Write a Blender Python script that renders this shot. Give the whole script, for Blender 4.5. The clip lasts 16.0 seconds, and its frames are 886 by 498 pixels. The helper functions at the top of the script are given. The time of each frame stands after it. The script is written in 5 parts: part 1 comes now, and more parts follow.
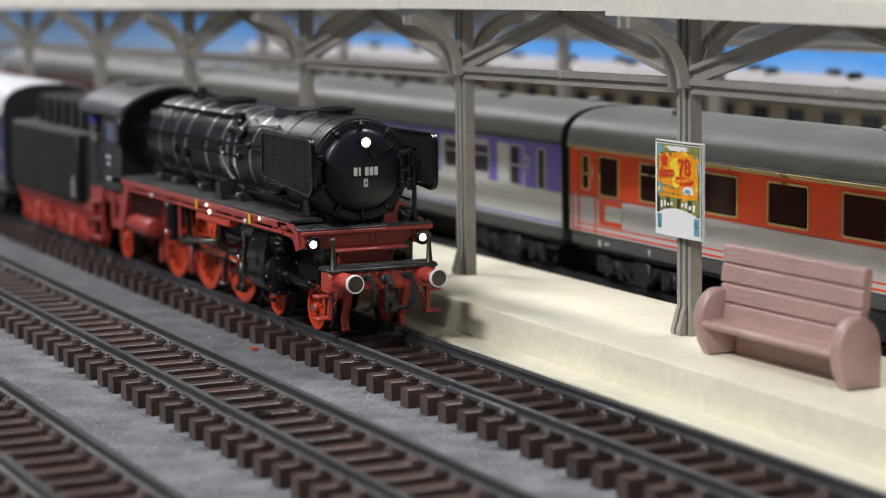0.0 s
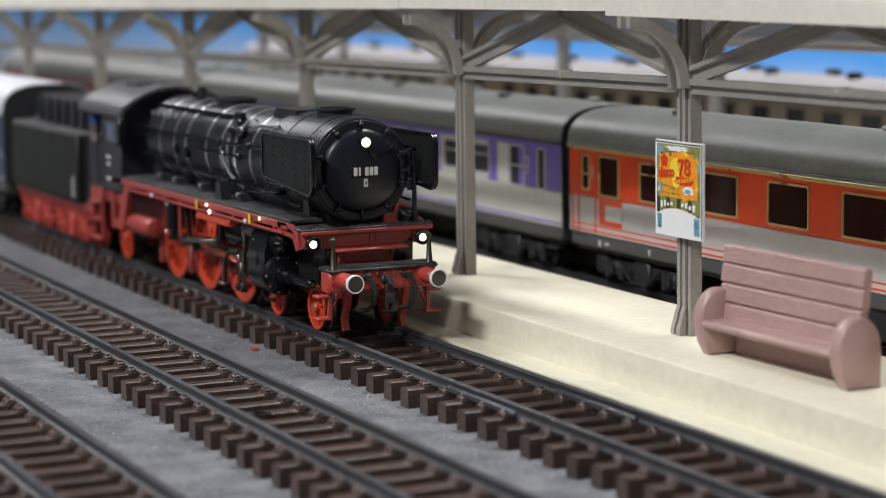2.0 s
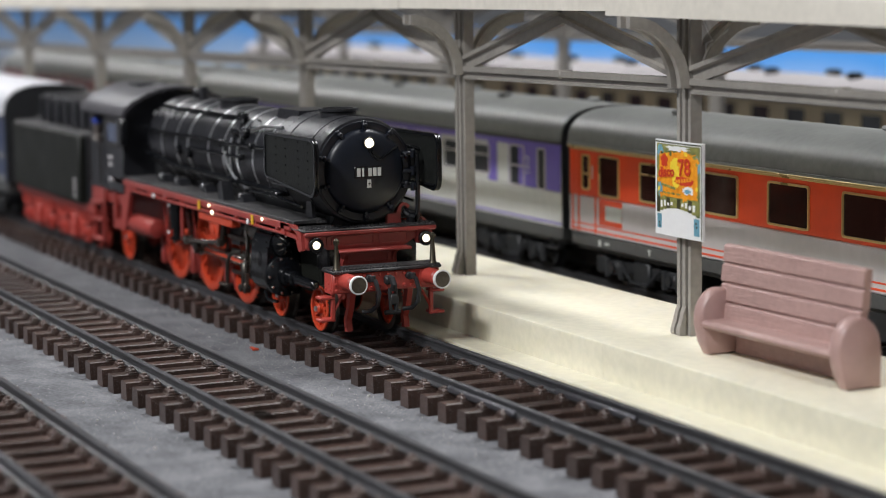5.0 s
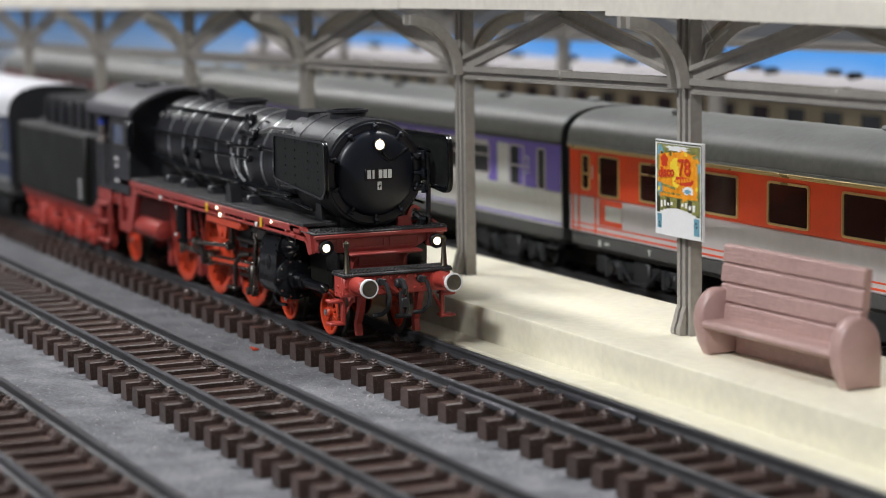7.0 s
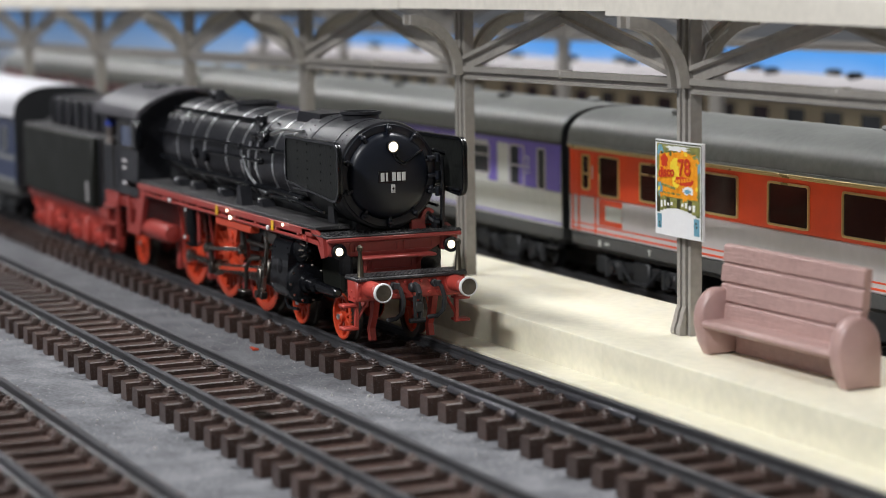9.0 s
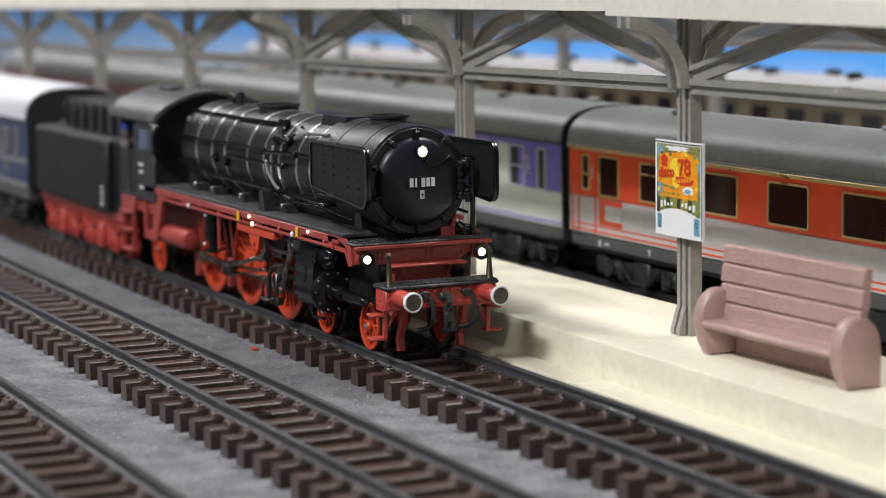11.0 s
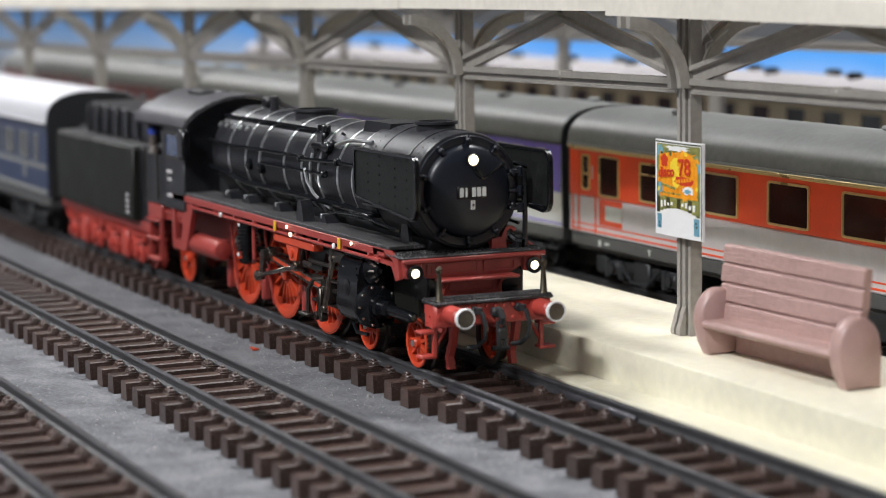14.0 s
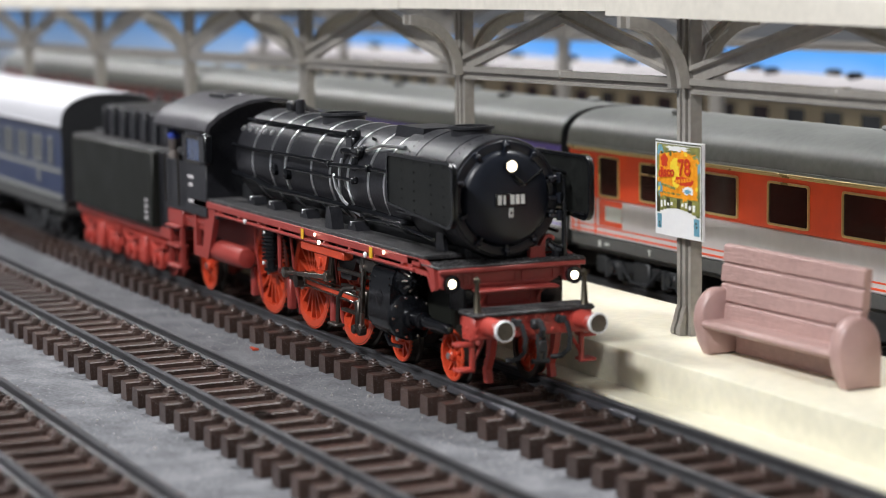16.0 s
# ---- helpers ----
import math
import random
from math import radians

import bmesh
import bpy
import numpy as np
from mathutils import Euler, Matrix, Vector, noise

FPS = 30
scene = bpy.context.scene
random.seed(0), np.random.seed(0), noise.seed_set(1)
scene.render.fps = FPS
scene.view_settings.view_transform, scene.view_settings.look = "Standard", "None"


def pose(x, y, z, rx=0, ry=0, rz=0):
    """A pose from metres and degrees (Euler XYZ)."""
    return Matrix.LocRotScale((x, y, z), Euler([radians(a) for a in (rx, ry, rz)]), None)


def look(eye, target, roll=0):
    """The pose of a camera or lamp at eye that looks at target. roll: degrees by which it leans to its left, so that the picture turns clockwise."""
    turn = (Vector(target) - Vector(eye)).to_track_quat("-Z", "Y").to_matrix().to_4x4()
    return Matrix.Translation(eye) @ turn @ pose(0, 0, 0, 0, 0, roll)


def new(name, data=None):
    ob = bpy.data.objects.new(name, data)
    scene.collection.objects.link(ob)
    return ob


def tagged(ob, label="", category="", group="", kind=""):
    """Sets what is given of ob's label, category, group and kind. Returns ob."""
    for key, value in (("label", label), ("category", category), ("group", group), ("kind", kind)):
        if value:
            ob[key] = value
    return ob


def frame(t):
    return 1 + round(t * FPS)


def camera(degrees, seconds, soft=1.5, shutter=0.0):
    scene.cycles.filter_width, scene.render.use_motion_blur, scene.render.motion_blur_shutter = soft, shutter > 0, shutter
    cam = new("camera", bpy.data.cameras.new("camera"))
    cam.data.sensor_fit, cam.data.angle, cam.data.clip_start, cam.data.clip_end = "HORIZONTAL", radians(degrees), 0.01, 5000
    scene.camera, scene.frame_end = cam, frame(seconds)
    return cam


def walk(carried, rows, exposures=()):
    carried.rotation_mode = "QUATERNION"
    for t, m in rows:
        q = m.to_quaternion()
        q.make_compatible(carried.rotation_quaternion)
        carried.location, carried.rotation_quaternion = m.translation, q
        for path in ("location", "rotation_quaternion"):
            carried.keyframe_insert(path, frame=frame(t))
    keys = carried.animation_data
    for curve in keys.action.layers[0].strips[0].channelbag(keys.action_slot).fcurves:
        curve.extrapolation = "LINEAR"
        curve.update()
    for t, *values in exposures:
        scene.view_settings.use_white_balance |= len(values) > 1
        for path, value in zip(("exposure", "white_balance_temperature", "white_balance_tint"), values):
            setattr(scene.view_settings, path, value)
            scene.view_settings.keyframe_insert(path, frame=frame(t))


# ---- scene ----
MM = 0.001
ROLL = -0.79
PHASE = -106.0
cam = camera(22.47, 16.0, soft=0.8)
EYE = Vector((0.4483, -0.1951, 0.0883))
AIM = EYE + Vector((-0.90149, 0.41472, -0.12376))
walk(cam, [(0.0, look(EYE, AIM, ROLL)), (16.0, look(EYE, AIM, ROLL))],
     exposures=[(0.0, -0.4), (4.2, -0.39), (9.0, -0.3), (11.5, -0.22), (12.5, -0.18), (14.0, -0.12), (16.0, -0.02)])
cam.data.dof.use_dof = True
cam.data.dof.focus_distance = 0.486
cam.data.dof.aperture_fstop = 19.0

# way of the train along its track, millimetres
WAY = [(0, 0), (4.2, 0), (4.6, 0.7), (5, 1.9), (5.5, 3.4), (6, 4.9), (6.5, 6.35), (7, 7.9), (7.5, 9.8), (8, 11.7),
       (8.5, 13.6), (9, 15.5), (9.25, 16.6), (9.5, 18.6), (10, 22.8), (10.5, 27.0), (11, 31.2), (11.5, 35.4), (12, 39.6),
       (12.5, 43.85), (13, 48.0), (13.5, 52.1), (14, 56.35), (14.5, 60.6), (15, 65.0), (15.5, 69.35), (16, 73.85)]

# room light
world = bpy.data.worlds.new("room_air")
scene.world = world
world.use_nodes = True
world.node_tree.nodes["Background"].inputs[0].default_value = (0.9, 0.95, 1.0, 1)
world.node_tree.nodes["Background"].inputs[1].default_value = 0.02


def room_lamp(x, y, z, sx, sy, power, target):
    data = bpy.data.lights.new("room_lamp", "AREA")
    data.shape, data.size, data.size_y, data.energy, data.color = "RECTANGLE", sx, sy, power, (0.985, 0.987, 1.0)
    ob = new("room_lamp", data)
    ob.matrix_world = look((x, y, z), target)
    return ob


room_lamp(-1.65, -0.95, 2.38, 0.5, 0.4, 68, (-1.65, -0.95, 0))
room_lamp(0.9, -2.3, 2.38, 1.1, 0.3, 165, (0.9, -2.3, 0))
room_lamp(-5.2, -0.4, 2.38, 2.6, 0.7, 80, (-5.2, -0.4, 0))
room_lamp(-0.3, 1.1, 2.38, 1.2, 0.3, 80, (-0.3, 1.1, 0))


# ---- materials
def mat(name, color, rough=0.5, metal=0.0, var=0.12, scale=900.0, bump=0.15, color2=None, coat=0.0, sss=0.0, per_object=0.0, spec=0.5, dust=0.0):
    m = bpy.data.materials.new(name)
    m.use_nodes = True
    nt = m.node_tree
    n, l = nt.nodes, nt.links
    p = n["Principled BSDF"]
    p.inputs["Roughness"].default_value, p.inputs["Metallic"].default_value = rough, metal
    p.inputs["Coat Weight"].default_value = coat
    p.inputs["Specular IOR Level"].default_value = spec
    if sss:
        p.inputs["Subsurface Weight"].default_value = sss
        p.inputs["Subsurface Radius"].default_value = (0.002, 0.0018, 0.0012)
        p.inputs["Subsurface Scale"].default_value = 1.0
    tc = n.new("ShaderNodeTexCoord")
    fine, wide = n.new("ShaderNodeTexNoise"), n.new("ShaderNodeTexNoise")
    fine.inputs["Scale"].default_value, wide.inputs["Scale"].default_value = scale, scale * 0.09
    fine.inputs["Detail"].default_value, wide.inputs["Detail"].default_value = 5, 4
    l.new(tc.outputs["Object"], fine.inputs["Vector"])
    l.new(tc.outputs["Object"], wide.inputs["Vector"])
    add = n.new("ShaderNodeMath")
    add.operation = "ADD"
    l.new(fine.outputs["Fac"], add.inputs[0])
    l.new(wide.outputs["Fac"], add.inputs[1])
    ramp = n.new("ShaderNodeMapRange")
    ramp.inputs["From Min"].default_value, ramp.inputs["From Max"].default_value = 0.7, 1.3
    l.new(add.outputs[0], ramp.inputs["Value"])
    mix = n.new("ShaderNodeMix")
    mix.data_type = "RGBA"
    lo = [c * (1 - var) for c in color]
    hi = [min(1, c * (1 + var)) for c in (color2 or color)]
    mix.inputs["A"].default_value, mix.inputs["B"].default_value = (*lo, 1), (*hi, 1)
    l.new(ramp.outputs[0], mix.inputs["Factor"])
    out = mix.outputs["Result"]
    if per_object:
        info, mul, hsv = n.new("ShaderNodeObjectInfo"), n.new("ShaderNodeMapRange"), n.new("ShaderNodeHueSaturation")
        mul.inputs["To Min"].default_value, mul.inputs["To Max"].default_value = 1 - per_object, 1 + per_object
        l.new(info.outputs["Random"], mul.inputs["Value"])
        l.new(mul.outputs[0], hsv.inputs["Value"])
        l.new(out, hsv.inputs["Color"])
        out = hsv.outputs["Color"]
    if dust:
        # pale settled specks, denser in some places than in others
        speck, mask, specked = n.new("ShaderNodeTexNoise"), n.new("ShaderNodeMapRange"), n.new("ShaderNodeMix")
        speck.inputs["Scale"].default_value, speck.inputs["Detail"].default_value = 3600, 1
        l.new(tc.outputs["Object"], speck.inputs["Vector"])
        both = n.new("ShaderNodeMath")
        both.operation = "MULTIPLY_ADD"
        both.inputs[1].default_value = 0.35
        l.new(wide.outputs["Fac"], both.inputs[0])
        l.new(speck.outputs["Fac"], both.inputs[2])
        mask.inputs["From Min"].default_value, mask.inputs["From Max"].default_value = 0.84 - 0.1 * dust, 0.92 - 0.1 * dust
        mask.inputs["To Max"].default_value = 0.75
        l.new(both.outputs[0], mask.inputs["Value"])
        specked.data_type = "RGBA"
        l.new(mask.outputs[0], specked.inputs["Factor"])
        l.new(out, specked.inputs["A"])
        specked.inputs["B"].default_value = (0.3, 0.29, 0.28, 1)
        out = specked.outputs["Result"]
    l.new(out, p.inputs["Base Color"])
    rr = n.new("ShaderNodeMapRange")
    rr.inputs["To Min"].default_value, rr.inputs["To Max"].default_value = max(0.02, rough - 0.1), min(1, rough + 0.1)
    l.new(wide.outputs["Fac"], rr.inputs["Value"])
    l.new(rr.outputs[0], p.inputs["Roughness"])
    if bump:
        b = n.new("ShaderNodeBump")
        b.inputs["Strength"].default_value, b.inputs["Distance"].default_value = bump, 0.0002
        l.new(fine.outputs["Fac"], b.inputs["Height"])
        l.new(b.outputs[0], p.inputs["Normal"])
    return m


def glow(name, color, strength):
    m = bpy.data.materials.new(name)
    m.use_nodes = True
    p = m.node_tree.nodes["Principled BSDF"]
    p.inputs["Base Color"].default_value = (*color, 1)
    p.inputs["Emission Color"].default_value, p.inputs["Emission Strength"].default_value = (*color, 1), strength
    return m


def wood_grain(name, color, dark):
    m = mat(name, color, 0.45, bump=0.0)
    n, l = m.node_tree.nodes, m.node_tree.links
    tc, mp, w, b = n.new("ShaderNodeTexCoord"), n.new("ShaderNodeMapping"), n.new("ShaderNodeTexNoise"), n.new("ShaderNodeBump")
    mp.inputs["Scale"].default_value = (90, 700, 900)
    w.inputs["Scale"].default_value, w.inputs["Detail"].default_value, w.inputs["Distortion"].default_value = 1.0, 4, 2.2
    l.new(tc.outputs["Object"], mp.inputs["Vector"])
    l.new(mp.outputs[0], w.inputs["Vector"])
    l.new(w.outputs["Fac"], b.inputs["Height"])
    b.inputs["Strength"].default_value, b.inputs["Distance"].default_value = 0.5, 0.0004
    l.new(b.outputs[0], n["Principled BSDF"].inputs["Normal"])
    return m


M_BOARD = mat("grey_board", (0.077, 0.08, 0.09), 0.9, var=0.38, scale=1100, bump=0.5, color2=(0.118, 0.12, 0.13), dust=0.45)
M_SLEEPER = mat("brown_sleeper_plastic", (0.036, 0.021, 0.016), 0.34, var=0.4, scale=1200, bump=0.25, color2=(0.05, 0.029, 0.023), per_object=0.25, dust=0.1)
M_RAIL = mat("blackened_rail", (0.065, 0.065, 0.07), 0.5, metal=0.4, var=0.2, scale=500, bump=0.1)
M_PLATFORM = mat("cream_platform_plastic", (0.71, 0.68, 0.54), 0.34, var=0.05, scale=420, bump=0.12, color2=(0.77, 0.73, 0.585), sss=0.15)
M_GREY_STEEL = mat("grey_brown_canopy_plastic", (0.31, 0.29, 0.262), 0.38, var=0.14, scale=700, bump=0.12)
M_ROOF_CREAM = mat("cream_canopy_roof", (0.7, 0.66, 0.58), 0.6, var=0.08, scale=500)
M_BLACK = mat("satin_black_boiler", (0.006, 0.007, 0.0105), 0.36, var=0.35, scale=1500, bump=0.35, color2=(0.018, 0.018, 0.021), spec=0.48)
M_GLOSS = mat("gloss_black", (0.005, 0.0055, 0.007), 0.2, var=0.2, scale=1200, bump=0.12, spec=0.4)
M_PLATE = mat("matt_black_plate", (0.005, 0.006, 0.0055), 0.46, var=0.3, scale=1400, bump=0.3, color2=(0.011, 0.012, 0.011), spec=0.3)
M_DOOR = mat("satin_door_black", (0.006, 0.008, 0.014), 0.34, var=0.25, scale=900, bump=0.06, spec=0.4)
M_DARKDUST = mat("dusty_black", (0.02, 0.02, 0.022), 0.55, var=0.4, scale=2200, bump=0.5, dust=0.6)
M_CAB_ROOF = mat("dusty_grey_cab_roof", (0.065, 0.063, 0.07), 0.42, var=0.35, scale=900, bump=0.25)
M_TENDER = mat("olive_black_tender", (0.012, 0.013, 0.0105), 0.5, var=0.15, scale=900, bump=0.08, spec=0.25)
M_RED = mat("red_frame", (0.31, 0.046, 0.038), 0.42, var=0.12, scale=1300, bump=0.1)
M_RED_BRIGHT = mat("bright_red_wheel", (0.56, 0.062, 0.024), 0.34, var=0.1, scale=1300, bump=0.05)
M_RED_BEAM = mat("red_buffer_beam", (0.43, 0.056, 0.042), 0.4, var=0.12, scale=1300, bump=0.1)
M_MAROON = mat("maroon_coach", (0.2, 0.03, 0.025), 0.4, var=0.08)
M_STEEL = mat("bright_rod_steel", (0.38, 0.34, 0.3), 0.25, metal=1.0, var=0.15, scale=1500, bump=0.05)
M_DARKSTEEL = mat("dark_rod_steel", (0.1, 0.09, 0.08), 0.35, metal=0.9, var=0.2, scale=1500, bump=0.1)
M_BRASS = mat("tarnished_brass", (0.09, 0.08, 0.06), 0.45, metal=1.0, var=0.1)
M_JOINER = mat("joiner_steel", (0.07, 0.07, 0.08), 0.45, metal=0.5, var=0.2)
M_CRUMB = mat("pale_crumb", (0.42, 0.41, 0.4), 0.8, var=0.3)
M_WHITE = mat("white_paint", (0.8, 0.8, 0.8), 0.5, var=0.03)
M_YELLOW = mat("yellow_paint", (0.75, 0.45, 0.02), 0.5, var=0.05)
M_BAND = mat("polished_boiler_band", (0.92, 0.93, 0.96), 0.32, metal=1.0, var=0.15)
M_LAMP = glow("lit_lamp", (1.0, 0.86, 0.62), 3.5)
M_BENCH = wood_grain("mauve_brown_bench_plastic", (0.41, 0.265, 0.24), (0.2, 0.1, 0.1))
M_BENCH_SIDE = mat("mauve_brown_plastic", (0.41, 0.265, 0.245), 0.4, var=0.06, scale=600, bump=0.08, sss=0.1)
M_COACH_ROOF = mat("grey_coach_roof", (0.2, 0.205, 0.195), 0.4, var=0.15, scale=500, bump=0.08)
M_COACH_RED = mat("orange_red_coach", (0.74, 0.07, 0.015), 0.35, var=0.06, scale=400, bump=0.03)
M_COACH_SILVER = mat("silver_grey_coach", (0.56, 0.53, 0.54), 0.38, var=0.06, scale=300, bump=0.03)
M_COACH_PURPLE = mat("violet_coach", (0.18, 0.13, 0.52), 0.4, var=0.06, scale=400, bump=0.03)
M_COACH_WHITE = mat("pale_grey_coach", (0.62, 0.63, 0.6), 0.4, var=0.05, scale=400, bump=0.03)
M_COACH_BLUE = mat("dark_blue_coach", (0.009, 0.022, 0.075), 0.35, var=0.08, scale=400, bump=0.03)
M_ROOF_WHITE = mat("white_grey_roof", (0.55, 0.55, 0.58), 0.5, var=0.05, scale=300)
M_COACH_BEIGE = mat("beige_coach", (0.62, 0.52, 0.34), 0.45, var=0.06, scale=400, bump=0.03)
M_GOLD = mat("gold_window_frame", (0.72, 0.55, 0.24), 0.3, metal=0.55, var=0.08)
# underframe near-black; the far platform wears it too, as painted shade
M_UNDER = mat("dark_underframe_and_shade", (0.02, 0.021, 0.023), 0.5, var=0.25, scale=900)
M_WINDOW = mat("dark_tinted_pane", (0.03, 0.012, 0.01), 0.08, var=0.1, bump=0.0)
M_WINDOW_GREY = mat("grey_pane", (0.06, 0.065, 0.07), 0.1, var=0.2, bump=0.0)
M_PANE_BLUE = mat("blue_grey_pane", (0.05, 0.07, 0.13), 0.12, var=0.2, bump=0.0)
M_SOLEBAR = mat("grey_solebar", (0.075, 0.076, 0.075), 0.5, var=0.15, scale=700, bump=0.1)
M_WALL = mat("plain_room_wall", (0.16, 0.165, 0.175), 0.9, var=0.04, scale=6, bump=0.0)
M_CEIL = mat("plain_room_ceiling", (0.2, 0.2, 0.205), 0.9, var=0.03, scale=6, bump=0.0)


def painted_sky_glow():
    # weak emission lifts the painted board above what the lamps give it
    m = glow("painted_sky_glow", (0.1, 0.4, 0.95), 0.11)
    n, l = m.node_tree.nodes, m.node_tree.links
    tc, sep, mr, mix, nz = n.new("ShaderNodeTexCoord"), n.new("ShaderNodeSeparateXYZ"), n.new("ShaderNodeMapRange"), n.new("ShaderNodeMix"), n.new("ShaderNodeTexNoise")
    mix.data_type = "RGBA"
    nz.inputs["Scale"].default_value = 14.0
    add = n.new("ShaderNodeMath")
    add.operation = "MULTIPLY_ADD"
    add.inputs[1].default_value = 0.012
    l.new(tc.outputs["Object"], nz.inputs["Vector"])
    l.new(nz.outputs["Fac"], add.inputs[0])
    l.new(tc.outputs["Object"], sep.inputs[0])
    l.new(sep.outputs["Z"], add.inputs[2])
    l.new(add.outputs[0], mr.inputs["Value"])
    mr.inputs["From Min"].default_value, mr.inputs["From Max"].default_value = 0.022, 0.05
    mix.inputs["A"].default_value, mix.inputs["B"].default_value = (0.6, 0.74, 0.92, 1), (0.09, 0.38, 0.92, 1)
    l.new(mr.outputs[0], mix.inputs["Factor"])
    # duller, greyer blue towards the board's far end: weaker light put into the colour
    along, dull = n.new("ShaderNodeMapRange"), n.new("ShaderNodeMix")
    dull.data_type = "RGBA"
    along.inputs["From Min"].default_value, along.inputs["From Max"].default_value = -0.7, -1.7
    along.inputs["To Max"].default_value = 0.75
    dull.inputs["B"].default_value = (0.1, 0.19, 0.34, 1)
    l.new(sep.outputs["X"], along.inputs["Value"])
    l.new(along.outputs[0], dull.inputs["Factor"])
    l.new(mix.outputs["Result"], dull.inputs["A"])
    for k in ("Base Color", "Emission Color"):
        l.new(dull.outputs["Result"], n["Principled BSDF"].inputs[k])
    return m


M_BACKDROP = painted_sky_glow()


# ---- mesh tools: sizes in millimetres
class Mesh:
    def __init__(self):
        self.v, self.f = [], []

    def add(self, verts, faces, m=None):
        k = len(self.v)
        self.v += [tuple(m @ Vector(p)) if m else tuple(p) for p in verts]
        self.f += [tuple(i + k for i in q) for q in faces]
        return self

    def box(self, x0, x1, y0, y1, z0, z1, b=0.0, m=None):
        b = min(b, (x1 - x0) * 0.45, (y1 - y0) * 0.45, (z1 - z0) * 0.45)
        if b <= 0:
            vs = [(x, y, z) for x in (x0, x1) for y in (y0, y1) for z in (z0, z1)]
            return self.add(vs, [(0, 1, 3, 2), (4, 6, 7, 5), (0, 4, 5, 1), (2, 3, 7, 6), (0, 2, 6, 4), (1, 5, 7, 3)], m)
        bm = bmesh.new()
        bmesh.ops.create_cube(bm, size=1)
        for q in bm.verts:
            q.co = Vector((x0 + (q.co.x + 0.5) * (x1 - x0), y0 + (q.co.y + 0.5) * (y1 - y0), z0 + (q.co.z + 0.5) * (z1 - z0)))
        bmesh.ops.bevel(bm, geom=bm.edges[:], offset=b, segments=1, affect="EDGES", clamp_overlap=True)
        bm.verts.index_update()
        self.add([q.co[:] for q in bm.verts], [[q.index for q in g.verts] for g in bm.faces], m)
        bm.free()
        return self

    def rev(self, profile, c, axis="x", seg=24, m=None, a0=0.0, a1=360.0, caps=True):
        """Turned body: profile of (along, radius) round an axis through c."""
        full = abs(a1 - a0) >= 359.9
        n = seg if full else seg + 1
        vs, fs = [], []
        for a, r in profile:
            for i in range(n):
                t = radians(a0 + (a1 - a0) * i / seg)
                u, w = r * math.cos(t), r * math.sin(t)
                p = {"x": (a, u, w), "y": (u, a, w), "z": (u, w, a)}[axis]
                vs.append((p[0] + c[0], p[1] + c[1], p[2] + c[2]))
        for j in range(len(profile) - 1):
            for i in range(seg):
                k = (i + 1) % n
                fs.append((j * n + i, j * n + k, (j + 1) * n + k, (j + 1) * n + i))
        if full and caps:
            if profile[0][1] > 1e-6:
                fs.append(tuple(range(n)))
            if profile[-1][1] > 1e-6:
                fs.append(tuple(range((len(profile) - 1) * n, len(profile) * n)))
        return self.add(vs, fs, m)

    def cyl(self, c, r, h0, h1, axis="x", seg=16, m=None):
        b = min(r * 0.12, abs(h1 - h0) * 0.2)
        return self.rev([(h0, r - b), (h0 + b, r), (h1 - b, r), (h1, r - b)], c, axis, seg, m)

    def prism(self, poly, d0, d1, axis="y", m=None):
        """Outline of points in the plane across the axis, from d0 to d1 along it."""
        def at(a, b, d):
            return {"x": (d, a, b), "y": (a, d, b), "z": (a, b, d)}[axis]
        n = len(poly)
        vs = [at(a, b, d0) for a, b in poly] + [at(a, b, d1) for a, b in poly]
        fs = [tuple(range(n)), tuple(range(n, 2 * n))] + [(i, (i + 1) % n, n + (i + 1) % n, n + i) for i in range(n)]
        return self.add(vs, fs, m)

    def strip(self, outer, inner, d0, d1, axis="y", closed=True, m=None):
        """A band between two outlines of the same number of points, d0 to d1 thick."""
        def at(a, b, d):
            return {"x": (d, a, b), "y": (a, d, b), "z": (a, b, d)}[axis]
        n = len(outer)
        vs = [at(*p, d) for d in (d0, d1) for o in (outer, inner) for p in o]
        fs = []
        for i in range(n if closed else n - 1):
            k = (i + 1) % n
            fs += [(i, k, n + k, n + i), (2 * n + i, 2 * n + k, 3 * n + k, 3 * n + i),
                   (i, k, 2 * n + k, 2 * n + i), (n + i, n + k, 3 * n + k, 3 * n + i)]
        if not closed:
            fs += [(0, n, 3 * n, 2 * n), (n - 1, 2 * n - 1, 4 * n - 1, 3 * n - 1)]
        return self.add(vs, fs, m)

    def tube(self, pts, r, seg=6, m=None):
        pts = [Vector(p) for p in pts]
        vs, fs = [], []
        side = None
        for i, p in enumerate(pts):
            d = (pts[min(i + 1, len(pts) - 1)] - pts[max(i - 1, 0)]).normalized()
            if side is None:
                side = d.cross(Vector((0, 0, 1)) if abs(d.z) < 0.9 else Vector((1, 0, 0))).normalized()
            side = (side - d * side.dot(d)).normalized()
            up = d.cross(side)
            for k in range(seg):
                t = 2 * math.pi * k / seg
                vs.append(p + side * (r * math.cos(t)) + up * (r * math.sin(t)))
        for i in range(len(pts) - 1):
            for k in range(seg):
                fs.append((i * seg + k, i * seg + (k + 1) % seg, (i + 1) * seg + (k + 1) % seg, (i + 1) * seg + k))
        fs += [tuple(range(seg)), tuple(range(len(vs) - seg, len(vs)))]
        return self.add(vs, fs, m)

    def ball(self, c, r, seg=10):
        return self.rev([(-r * math.cos(math.pi * i / 6), max(1e-7, r * math.sin(math.pi * i / 6))) for i in range(7)], c, "z", seg)

